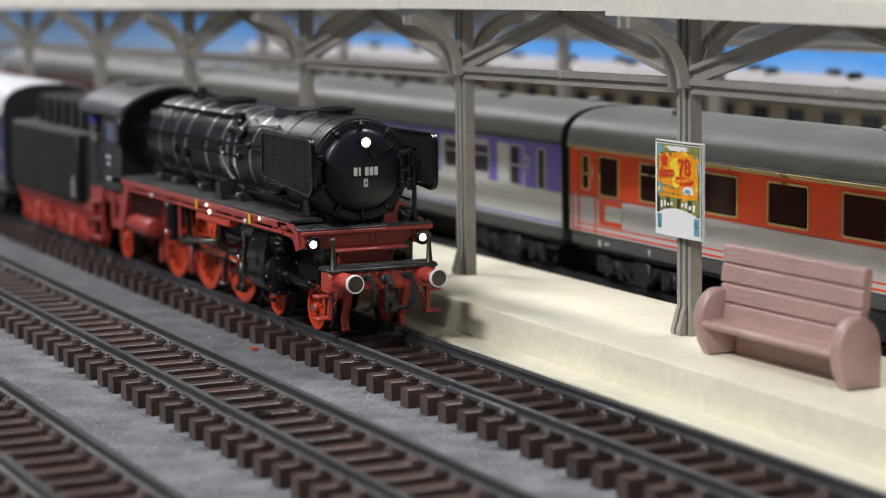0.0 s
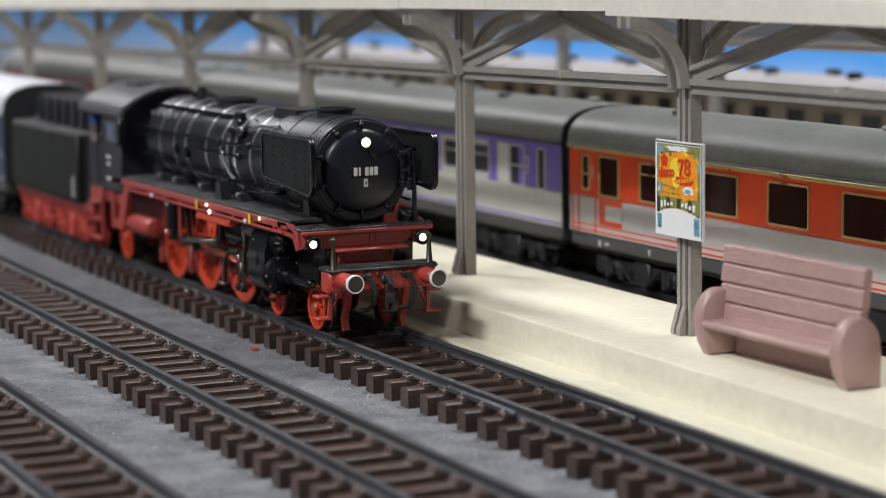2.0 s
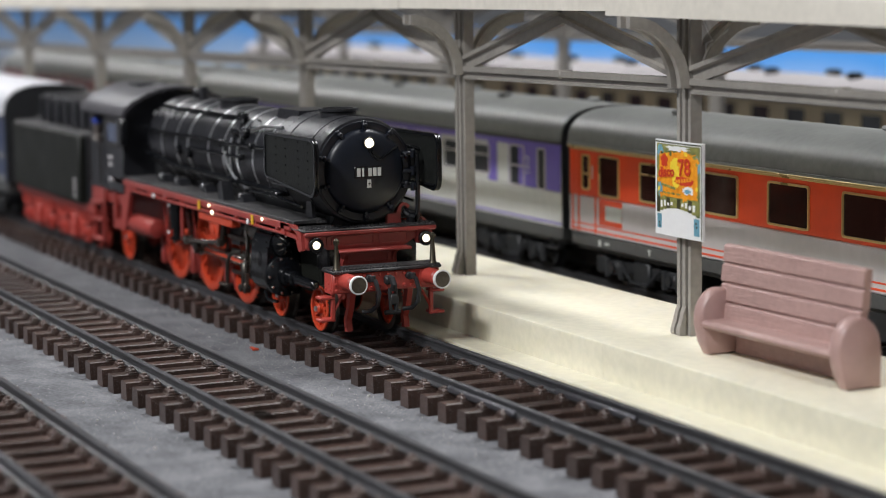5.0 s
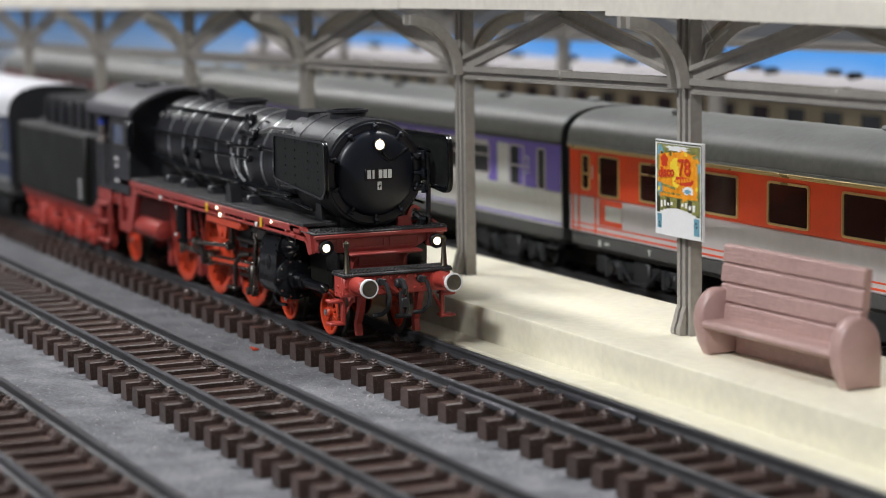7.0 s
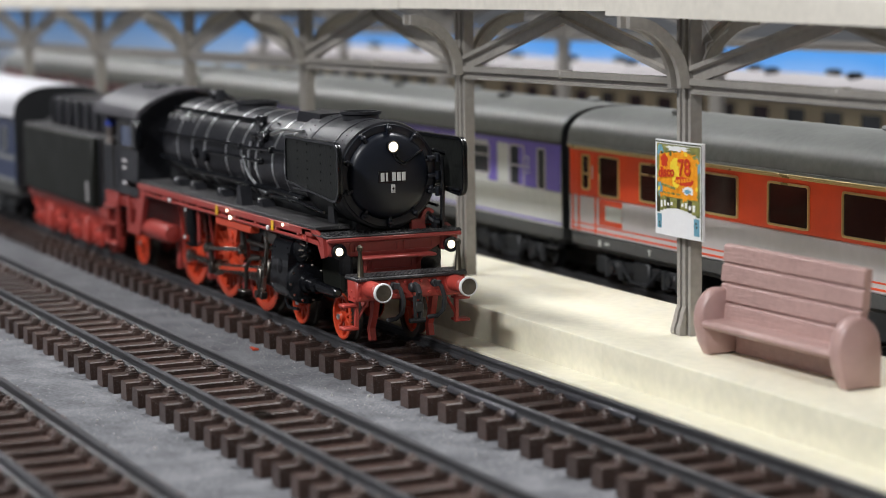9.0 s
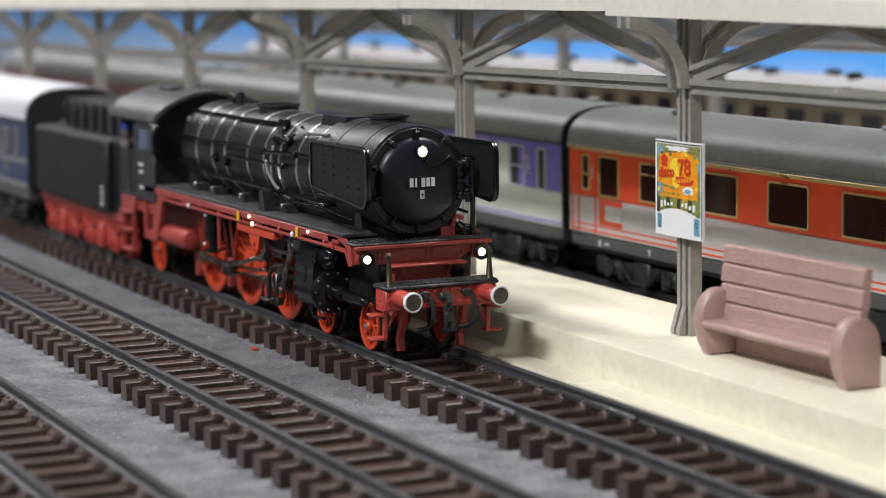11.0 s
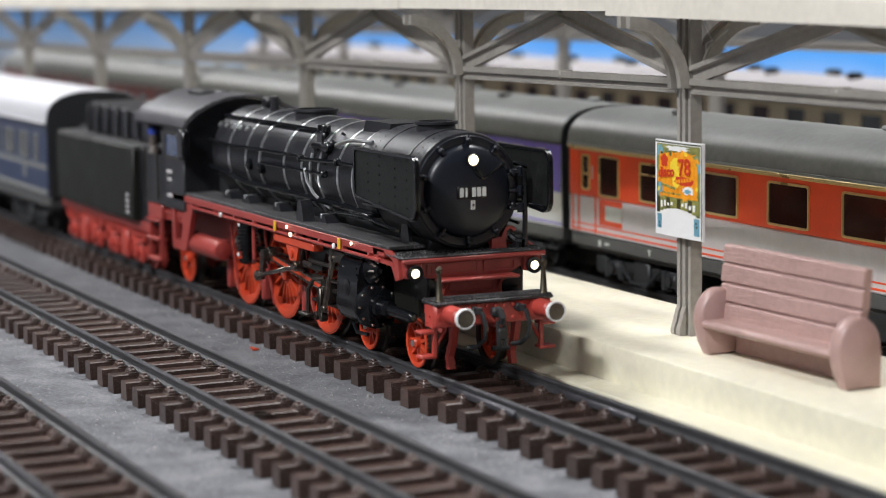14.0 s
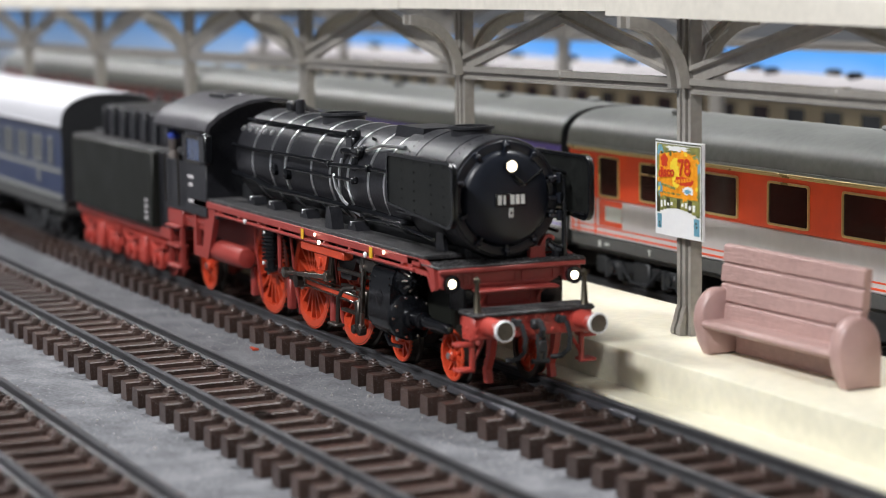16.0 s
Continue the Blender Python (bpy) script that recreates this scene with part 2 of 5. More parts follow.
    def data(self, name, material, angle=38):
        me = bpy.data.meshes.new(name)
        me.from_pydata([(x * MM, y * MM, z * MM) for x, y, z in self.v], [], self.f)
        bm = bmesh.new()
        bm.from_mesh(me)
        bmesh.ops.remove_doubles(bm, verts=bm.verts[:], dist=2e-7)
        bmesh.ops.recalc_face_normals(bm, faces=bm.faces[:])
        bm.to_mesh(me)
        bm.free()
        me.shade_smooth()
        me.set_sharp_from_angle(angle=radians(angle))
        me.materials.append(material)
        return me


def part(name, bm, material, parent=None, label="", at=None, angle=38):
    """Links a mesh as one object under a thing or a part; at: its own origin in millimetres."""
    ob = new(name, bm.data(name, material, angle) if isinstance(bm, Mesh) else bm)
    if at:
        ob.location = Vector(at) * MM
    ob.parent = parent
    if label:
        tagged(ob, label=label)
    return ob


def thing(name, x, y, z, label, category, group="", kind=""):
    ob = new(name)
    ob.empty_display_size = 0.005
    ob.location = (x * MM, y * MM, z * MM)
    return tagged(ob, label, category, group, kind)


def arc(cx, cy, r, a0, a1, n, ry=None):
    ry = ry or r
    return [(cx + r * math.cos(radians(a0 + (a1 - a0) * i / n)), cy + ry * math.sin(radians(a0 + (a1 - a0) * i / n))) for i in range(n + 1)]


def rrect(x0, x1, y0, y1, r, n=3):
    return arc(x1 - r, y1 - r, r, 0, 90, n) + arc(x0 + r, y1 - r, r, 90, 180, n) + arc(x0 + r, y0 + r, r, 180, 270, n) + arc(x1 - r, y0 + r, r, 270, 360, n)


# ---- room and board
RAIL_TOP = 6.55


def setting():
    ob = part("ground", Mesh().box(-2400, 700, -500, 900, -18, 0), M_BOARD)
    tagged(ob, "speckled grey layout board under the tracks", "ground", kind="structure")
    for name, b, m in (("floor", (-9000, 2200, -2600, 2200, -1020, -1000), M_WALL), ("ceiling", (-9000, 2200, -2600, 2200, 2400, 2420), M_CEIL),
                       ("wall_north", (-9000, 2200, 2200, 2220, -1000, 2400), M_WALL), ("wall_south", (-9000, 2200, -2620, -2600, -1000, 2400), M_WALL),
                       ("wall_east", (2200, 2220, -2600, 2200, -1000, 2400), M_WALL), ("wall_west", (-9020, -9000, -2600, 2200, -1000, 2400), M_WALL)):
        tagged(part(name, Mesh().box(*b), m), "plain pale " + name.split("_")[0] + " closing the exhibition room", name.split("_")[0], kind="structure")


setting()
# ---- tracks
PITCH = 9.05


def sleeper_data():
    m = Mesh()
    w0, w1, L, h = 2.05, 1.8, 15.3, 3.94
    c = 0.25
    # tapered beam with broken top edges
    sec = [(-w0, 0), (-w1, h - c), (-w1 + c, h), (w1 - c, h), (w1, h - c), (w0, 0)]
    m.prism(sec, -L, L - 2.3, "y")
    for s in (-1, 1):
        for d in (-2.1, 2.1):
            y = s * 8.65 + d
            m.box(-1.5, 1.5, y - 0.85, y + 0.85, h - 0.1, h + 1.0, 0.3)
            m.box(-0.75, 0.75, y - 0.55, y + 0.55, h + 0.9, h + 1.45, 0.25)
        m.box(-1.75, 1.75, s * 8.65 - 3.1, s * 8.65 + 3.1, h - 0.1, h + 0.28, 0.1)
    return m.data("sleeper", M_SLEEPER)


def rail_mesh(y, x0, x1):
    z = RAIL_TOP
    sec = [(-1.15, 4.25), (-1.15, 4.6), (-0.3, 4.9), (-0.3, 5.75), (-0.6, 6.0), (-0.6, z - 0.15), (-0.45, z), (0.45, z), (0.6, z - 0.15), (0.6, 6.0), (0.3, 5.75), (0.3, 4.9), (1.15, 4.6), (1.15, 4.25)]
    return Mesh().prism([(y + a, b) for a, b in sec], x0, x1, "x")


def track(y, x_from, x_to, phase, shared, label):
    t = thing("railway_track", 0, y, 0, label, "track", "railway tracks", "structure")
    for s in (-1, 1):
        part("rail", rail_mesh(s * 8.85, x_from, x_to), M_RAIL, t, "blackened metal rail")
    k0, k1 = math.ceil((x_from - phase) / PITCH), math.floor((x_to - phase) / PITCH)
    for k in range(k0, k1):
        part("sleeper", shared, None, t, at=(phase + k * PITCH + random.uniform(-0.12, 0.12), random.uniform(-0.2, 0.2), 0))
    return t


SLEEPER = sleeper_data()
track(0, -640, 330, -25.6, SLEEPER, "model railway track with brown plastic sleepers and blackened rails")
track(-48.7, -420, 260, 2.0, SLEEPER, "brown sleeper model track beside the locomotive track")
track(-98.0, -260, 200, 5.0, SLEEPER, "brown sleeper model track at the layout edge")
track(97.4, -560, 330, 0.0, SLEEPER, "shaded model track under the parked coaches")
for yy in (251,):
    t = thing("railway_track", 0, yy, 0, "far model track under parked coaches", "track", "railway tracks", "structure")
    for s in (-1, 1):
        part("rail", rail_mesh(s * 8.85, -1300, 300), M_RAIL, t)
    bed = Mesh()
    for k in range(-140, 30):
        bed.box(k * PITCH - 2, k * PITCH + 2, -15.3, 15.3, 0, 3.9)
    tagged(part("sleepers", bed, M_SLEEPER, t), kind="stuff")


def washer():
    m = Mesh()
    m.strip(arc(0, 0, 2.1, 0, 345, 22), arc(0, 0, 1.4, 0, 345, 22), 0, 0.5, "z")
    ob = part("metal_ring", m, M_DARKSTEEL, at=(50.1, -51.2, 3.94))
    tagged(ob, "small dark metal ring lying on the sleepers", "ring")
    scrap = Mesh().box(-1.9, 1.4, -0.35, 0.35, 0, 0.5, 0.12).box(1.0, 1.6, -0.9, 0.7, 0, 0.5, 0.12)
    ob = part("plastic_scrap", scrap, M_RED_BRIGHT, at=(-43.5, -18.4, 0.0))
    tagged(ob, "small red plastic scrap lying on the board", "debris")


washer()


def joiners():
    for y, x, l, t in ((-10.15, 63.0, 30, 0), (7.35, 77.0, 32, 0)):
        ob = part("rail_joiner", Mesh().box(-l / 2, l / 2, -0.55, 0.55, 0, 1.5, 0.4), M_JOINER, at=(x, y, 4.25))
        tagged(ob, "long shiny metal rail joiner clipped to the rail", "rail joiner")


def dust():
    m = Mesh()
    for k in range(900):
        y = random.choice((random.uniform(-33, -15.5), random.uniform(-82, -64.5), random.uniform(-24, -15.5)))
        r = random.uniform(0.05, 0.16) if k % 40 else random.uniform(0.2, 0.4)
        m.rev([(0, r), (r, r * 0.6)], (random.uniform(-180, 110), y, 0), "z", 5)
    tagged(part("dust_crumbs", m, M_CRUMB), "pale dust crumbs scattered on the grey board", "debris", kind="stuff")


joiners()
dust()


# ---- platforms
def platform(y0, joints, label, material):
    p = thing("platform", 0, y0, 0, label, "platform", kind="structure")
    xs = [-620] + joints + [330]
    for a, b in zip(xs, xs[1:]):
        m = Mesh()
        # slab with a rounded front lip, its face and the low step at the foot
        m.prism([(0.4, 0), (0.3, 4.4), (0.0, 11.4), (0.15, 11.9), (0.6, 12.2), (39.6, 12.2), (40.0, 11.9), (40.0, 0)], a + 0.04, b - 0.04, "x")
        part("slab", m, material, p)
        part("step", Mesh().prism([(-6.9, 0), (-6.9, 4.1), (-6.7, 4.3), (1.0, 4.3), (1.0, 0)], a + 0.1, b - 0.1, "x"), material, p)
    return p


platform(23.4, [-290, -120, 50.9, 215], "cream plastic platform slab with a low step along the track", M_PLATFORM)
# far slab takes the near-black colour to stand in for shade on it
platform(175, [-250, 50], "far platform beyond the parked coaches, coloured near-black for its shade", M_UNDER)

# ---- canopies
POST = 108.4


def canopy(x0, y0, n, label, tilt):
    c = thing("platform_canopy", x0, y0, 12.2, label, "canopy")
    Z = -12.2
    post, foot, brace, beam = Mesh(), Mesh(), Mesh(), Mesh()
    # clustered column: one web with three ribs
    post.prism([(-2.5, -1.5), (-1.3, -1.5), (-1.3, -0.4), (-0.35, -0.4), (-0.35, -1.5), (0.85, -1.5), (0.85, -0.4), (1.5, -0.4), (1.5, -1.2), (2.5, -1.2),
                (2.5, 1.5), (1.3, 1.5), (1.3, 0.4), (-1.3, 0.4), (-1.3, 1.5), (-2.5, 1.5)], 0, 66, "z")
    foot.prism([(-1.4, 0), (-2.7, 0), (-3.0, 0.4), (-3.0, 1.2), (-2.4, 3.0), (-1.9, 5.0), (-1.4, 6.2)], -2.6, -1.2, "x")
    foot.prism([(-1.4, 0), (-2.7, 0), (-3.0, 0.4), (-3.0, 1.2), (-2.4, 3.0), (-1.9, 5.0), (-1.4, 6.2)], -0.4, 1.0, "x")
    # curved bracket ribs to the front and back
    for s in (-1, 1):
        a = [(s * (15.5 - 14.2 * math.cos(radians(t))), 51.5 + 15 * math.sin(radians(t))) for t in range(0, 91, 9)]
        b = [(s * (15.5 - 11.9 * math.cos(radians(t))), 51.5 + 12.6 * math.sin(radians(t))) for t in range(0, 91, 9)]
        for dx in (-1.9, 1.9):
            brace.strip(a, b, dx - 0.75, dx + 0.75, "x", False)
    post_data, foot_data, brace_data = post.data("post", M_GREY_STEEL), foot.data("foot", M_GREY_STEEL), brace.data("bracket", M_GREY_STEEL)
    # lattice bay: T-shaped tie beam and two struts up to the apex
    tie = Mesh().prism([(-1.6, 53.5), (-1.6, 52.2), (-0.7, 52.0), (-0.7, 51.2), (-1.4, 51.0), (-1.4, 50.4), (1.4, 50.4), (1.4, 51.0), (0.7, 51.2), (0.7, 52.0), (1.6, 52.2), (1.6, 53.5)], -POST + 2.6, -2.6, "x")
    collar_data = Mesh().box(-POST / 2 - 0.9, -POST / 2 + 0.9, -1.9, 1.9, 51.8, 53.8, 0.4).data("collar", M_GREY_STEEL)
    tie_data = tie.data("tie_beam", M_GREY_STEEL)
    struts = []
    for s in (0, 1):
        ax, bx = (-2.5, -POST / 2) if s else (-POST + 2.5, -POST / 2)
        ang = math.atan2(66.6 - 54.6, bx - ax)
        L = math.hypot(bx - ax, 12.0)
        m = Matrix.Translation((ax, 0, 54.6)) @ Matrix.Rotation(-ang, 4, "Y")
        st = Mesh().prism([(-1.7, 1.4), (-1.7, 0.4), (-0.7, 0.1), (-0.7, -2.2), (0.7, -2.2), (0.7, 0.1), (1.7, 0.4), (1.7, 1.4)], 0, L, "x", m)
        struts.append(st.data("strut", M_GREY_STEEL))
    for i in range(n):
        dz = -tilt * max(0, i - 1) * POST
        dx = -i * POST
        part("post", post_data, None, c, at=(dx, 0, 0))
        part("foot", foot_data, None, c, at=(dx, 0, 0))
        part("bracket", brace_data, None, c, at=(dx, 0, dz))
        if i < n - 1:
            t = part("tie_beam", tie_data, None, c, at=(dx, 0, dz))
            t.rotation_euler = (0, -math.atan(tilt if i else 0), 0)
            q = part("collar", collar_data, None, c, at=(dx, 0, dz))
            q.rotation_euler = t.rotation_euler
            for sd in struts:
                q = part("strut", sd, None, c, at=(dx, 0, dz))
                q.rotation_euler = t.rotation_euler
    # cream roof in lengths
    JOINT = -POST - 18.0
    for k in range(6):
        xa, xb = JOINT - k * POST, JOINT - (k + 1) * POST
        za = -tilt * max(0, -xa - 2 * POST + 40) + 1.0
        mm = Matrix.Translation((xa, 0, za)) @ Matrix.Rotation(-math.atan(tilt if k else tilt * 0.4), 4, "Y")
        rm = Mesh().prism([(-9.5, 66.2), (-9.5, 70.5), (0, 73.5), (22, 70.5), (22, 66.4), (20.5, 66.4), (20.5, 68.6), (-8, 68.6), (-8, 66.2)], -POST, -0.2, "x", mm)
        part("roof", rm, M_ROOF_CREAM, c, "cream plastic canopy roof with a deep edge")
    rm = Mesh().prism([(-10.0, 65.9), (-10.0, 70.5), (0, 73.5), (22, 70.5), (22, 66.4), (20.5, 66.4), (20.5, 68.6), (-8.7, 68.6), (-8.7, 65.9)], 0, -JOINT + 40, "x",
                      Matrix.Translation((JOINT, 0, 0.4)) @ Matrix.Rotation(radians(0.45), 4, "Y"))
    part("roof", rm, M_ROOF_CREAM, c, "cream plastic canopy roof with a deep edge")
    return c


canopy(51.6 + POST, 43.8, 8, "grey-brown platform canopy with lattice trusses and cream roof", 0.0095)
canopy(-75 + POST, 196, 7, "second grey canopy on the far platform", 0.004)


def poster():
    p = thing("poster_board", 52.0, 40.6, 32.9, "bent orange and white poster board fixed to the canopy post", "poster")
    W, Hh, BOW = 9.6, 20.7, 0.004
    p.scale = (0.98, 1.0, 0.96)

    def curved(x0, x1, z0, z1, d, t, n=10):
        xs = [x0 + (x1 - x0) * i / n for i in range(n + 1)]
        vs = [q for x in xs for q in ((x, BOW * x * x - d, z0), (x, BOW * x * x - d, z1), (x, BOW * x * x - d + t, z1), (x, BOW * x * x - d + t, z0))]
        fs = [(4 * i + k, 4 * i + (k + 1) % 4, 4 * i + 4 + (k + 1) % 4, 4 * i + 4 + k) for i in range(n) for k in range(4)]
        return Mesh().add(vs, fs + [(0, 1, 2, 3), (4 * n, 4 * n + 1, 4 * n + 2, 4 * n + 3)])
    part("board", curved(-W, W, 0, Hh, 0, 0.6), M_WHITE, p, "white card backing")
    tones = {"o": mat("poster_orange", (0.82, 0.24, 0.015), 0.4, var=0.2, scale=700, color2=(0.85, 0.36, 0.02)), "g": mat("poster_green", (0.12, 0.16, 0.06), 0.4, var=0.4, scale=900, color2=(0.3, 0.28, 0.08)),
             "r": mat("poster_red", (0.6, 0.05, 0.02), 0.4, var=0.1), "y": mat("poster_yellow", (0.9, 0.65, 0.05), 0.4, var=0.1), "b": mat("poster_teal", (0.15, 0.35, 0.45), 0.4, var=0.3, scale=900),
             "w": M_WHITE, "k": mat("poster_dark", (0.05, 0.05, 0.02), 0.4, var=0.3)}
    def patch(x0, x1, z0, z1, k, d=0.04):
        part("printed_patch", curved(x0, x1, z0, z1, d, 0.03, 6), tones[k], p)

    def blob(cx, cz, rx, rz, k, d, wob=0.15, n=26, seed=1.0):
        ring = []
        for i in range(n):
            a = 2 * math.pi * i / n
            g = 1 + wob * (noise.noise((math.cos(a) * 2 + seed, math.sin(a) * 2, seed * 3)) * 2 + (0.5 if i % 2 else -0.5))
            ring.append((cx + rx * g * math.cos(a), cz + rz * g * math.sin(a)))
        vs = [(x, BOW * x * x - d, z) for x, z in ring] + [(x, BOW * x * x - d + 0.03, z) for x, z in ring]
        part("printed_patch", Mesh().add(vs, [tuple(range(n)), tuple(range(n, 2 * n))] + [(i, (i + 1) % n, n + (i + 1) % n, n + i) for i in range(n)]), tones[k], p)
    patch(-8.8, 8.8, 8.0, 19.9, "g", 0.03)
    blob(-7.2, 18.2, 1.5, 1.3, "b", 0.05, 0.25, seed=2)
    blob(7.8, 16.0, 1.0, 2.0, "b", 0.05, 0.25, seed=3)
    blob(0.2, 19.1, 4.6, 0.55, "w", 0.06, 0.25, 30, 6)
    patch(-7.6, 8.0, 8.5, 17.6, "o", 0.08)
    blob(-2.6, 17.5, 4.6, 0.8, "o", 0.07, 0.3, 30, 4)
    blob(3.4, 17.4, 4.0, 1.2, "o", 0.065, 0.3, 30, 5)
    blob(-7.2, 10.0, 1.1, 1.5, "b", 0.11, 0.25, seed=11)
    blob(-0.7, 15.2, 2.0, 1.9, "y", 0.1, 0.15, seed=7)
    blob(-0.2, 12.6, 1.6, 2.2, "y", 0.105, 0.15, seed=8)
    blob(3.6, 15.6, 3.2, 1.9, "o", 0.115, 0.15, seed=16)
    for k in range(5):
        a = radians(90 + 72 * k)
        blob(-5.3 + 0.9 * math.cos(a), 16.3 + 0.8 * math.sin(a), 0.8, 0.7, "r", 0.125 + 0.002 * k, 0.2, 12, k + 30.0)
    blob(2.9, 12.3, 3.6, 0.95, "r", 0.12, 0.12, 24, 80.0)
    for k in range(6):
        patch(-0.4 + k * 1.08, 0.35 + k * 1.08, 11.6 + 0.16 * k, 12.4 + 0.16 * k, "o", 0.14)
    for k in range(5):
        blob(-5.9 + k * 1.2, 11.0 - 0.12 * k, 0.75, 0.3, "g", 0.13 + 0.002 * k, 0.3, 12, k + 40.0)
    blob(4.4, 10.4, 2.1, 0.9, "w", 0.12, 0.25, 20, 50.0)
    blob(4.4, 10.2, 1.2, 0.45, "b", 0.13, 0.3, 16, 51.0)
    for k in range(4):
        blob(-5.4 + k * 2.0, 9.3, 0.9, 0.22, "g", 0.12, 0.3, 12, k + 60.0)
    rnd = random.Random(8)
    for k in range(26):
        edge = k % 2
        x = rnd.uniform(-8.2, 8.4) if edge else rnd.choice((-7.9, 8.2)) + rnd.uniform(-0.5, 0.5)
        z = rnd.choice((17.7, 8.5)) + rnd.uniform(-0.4, 0.5) if edge else rnd.uniform(8.6, 18)
        blob(x, z, rnd.uniform(0.3, 0.8), rnd.uniform(0.25, 0.6), rnd.choice("ggkyoo"), 0.112 + 0.0005 * k, 0.35, 12, k + 70.0)
    # dark arched band with pale slits, and the blank panel with its teal sides
    for k in range(12):
        x0 = -8.8 + k * 17.6 / 12
        rise = 1.6 * (1 - ((k - 5.5) / 6) ** 2)
        patch(x0, x0 + 17.6 / 12, 4.6 + rise, 8.3, "g" if k % 3 else "k", 0.05)
        if k not in (0, 5, 6, 11):
            patch(x0 + 0.35, x0 + 1.2, 5.4 + rise * 0.9, 7.2 + 0.25 * (k % 3), "w", 0.09)
    patch(-8.6, -6.6, 1.4, 4.5, "b", 0.05)
    patch(6.6, 8.6, 0.9, 4.6, "b", 0.05)
    for side, z in ((-7.6, 2.6), (-7.4, 1.9), (7.6, 2.8), (7.4, 3.6)):
        blob(side, z, 0.3, 0.25, "k", 0.09, 0.2)
    for a, b, c, d in ((-9.4, 9.4, 20.1, 20.4), (9.15, 9.45, 0.3, 20.1)):
        patch(a, b, c, d, "k", 0.04)
    # the legible words
    for words, size, x, z in (("78", 5.0, 0.8, 13.4), ("disco", 3.1, -7.3, 12.6)):
        cu = bpy.data.curves.new("words", "FONT")
        cu.body, cu.size, cu.extrude, cu.offset = words, size * MM, 0.02 * MM, 0.1 * MM
        tmp = new("words", cu)
        me = bpy.data.meshes.new_from_object(tmp.evaluated_get(bpy.context.evaluated_depsgraph_get()))
        bpy.data.objects.remove(tmp)
        me.materials.clear()
        me.materials.append(tones["r"])
        ob = new("lettering", me)
        ob.parent = p
        ob.matrix_basis = pose(x * MM, -0.2 * MM, z * MM, 90, -5, 0)
    return p


poster()


def thread():
    m = Mesh().tube([(60.6, 41.5, 77.9), (63.2, 41.3, 75.1), (64.5, 41.4, 73.8), (62.3, 41.2, 73.0), (61.9, 41.5, 71.1), (58.4, 42.6, 68.6)], 0.07, 5)
    m.tube([(58.6, 42.4, 69.2), (63.5, 41.4, 72.6), (70.4, 41.5, 76.1)], 0.04, 5)
    tagged(part("cobweb_thread", m, M_WHITE), "thin pale cobweb thread hanging on the canopy post", "cobweb")


thread()


def bench():
    b = thing("bench", 96.2, 34.6, 12.2, "mauve-brown plastic bench with grained backrest boards on the platform", "bench")
    L = 22.4
    # end panels: one rounded mass each, curling up into an arm rest
    side = arc(3.0, 7.1, 4.9, 200, 20, 12, 6.2) + [(8.0, 6.0), (7.8, 0.0), (0.4, 0.0), (-0.9, 2.4)]
    side = [(x, z) for x, z in side]
    for s in (-1, 1):
        m = Mesh()
        def ring(k):
            cx, cz = 3.6, 6.0
            return [(cx + (x - cx) * k, cz + (z - cz) * k) for x, z in side]
        n = len(side)
        layers = [(ring(0.9), -1.75), (ring(0.98), -1.3), (ring(1.0), -0.6), (ring(1.0), 0.6), (ring(0.98), 1.3), (ring(0.9), 1.75)]
        vs = [(s * (L - 0.2) + d, y, max(0.0, z)) for r, d in layers for y, z in r]
        fs = [tuple(range(n)), tuple(range((len(layers) - 1) * n, len(layers) * n))]
        for j in range(len(layers) - 1):
            fs += [(j * n + i, j * n + (i + 1) % n, (j + 1) * n + (i + 1) % n, (j + 1) * n + i) for i in range(n)]
        m.add(vs, fs)
        part("end_panel", m, M_BENCH_SIDE, b, angle=50)
    part("seat", Mesh().box(-L + 1.2, L - 1.2, -1.9, 6.0, 5.6, 7.2, 0.6), M_BENCH, b)
    lean = Matrix.Translation((0, 4.2, 6.4)) @ Matrix.Rotation(radians(-6), 4, "X")
    for k in range(4):
        x = L + 0.2 if k > 1 else (L if k else L - 1.0)
        m = Mesh()
        # boards bowed and unevenly sawn
        n = 14
        for i in range(n):
            a, c = -x + 2 * x * i / n, -x + 2 * x * (i + 1) / n
            j0, j1 = 0.18 * noise.noise((a * 0.3, k * 3.1, 0)), 0.18 * noise.noise((c * 0.3, k * 3.1, 0))
            z0, z1 = k * 3.85, k * 3.85 + 3.9
            sec0 = [(-0.45, z0 + 0.1), (-0.95 + j0, z0 + 0.5), (-0.95 + j0, z1 - 0.5), (-0.45, z1 - 0.05), (0.7, z1 - 0.02), (0.8, z0 + 0.02)]
            sec1 = [(-0.45, z0 + 0.1), (-0.95 + j1, z0 + 0.5), (-0.95 + j1, z1 - 0.5), (-0.45, z1 - 0.05), (0.7, z1 - 0.02), (0.8, z0 + 0.02)]
            vs = [(a, y, z) for y, z in sec0] + [(c, y, z) for y, z in sec1]
            fs = [(q, (q + 1) % 6, 6 + (q + 1) % 6, 6 + q) for q in range(6)]
            if i == 0:
                fs.append((0, 1, 2, 3, 4, 5))
            if i == n - 1:
                fs.append((6, 7, 8, 9, 10, 11))
            m.add(vs, fs, lean)
        part("back_board", m, M_BENCH, b)
    part("skirt", Mesh().box(-L + 1.2, L - 1.2, 6.2, 6.9, 0.0, 6.0, 0.2), M_BENCH, b, "shaded board under the seat")
    b.rotation_euler = (0, 0, radians(2.0))
    return b


bench()


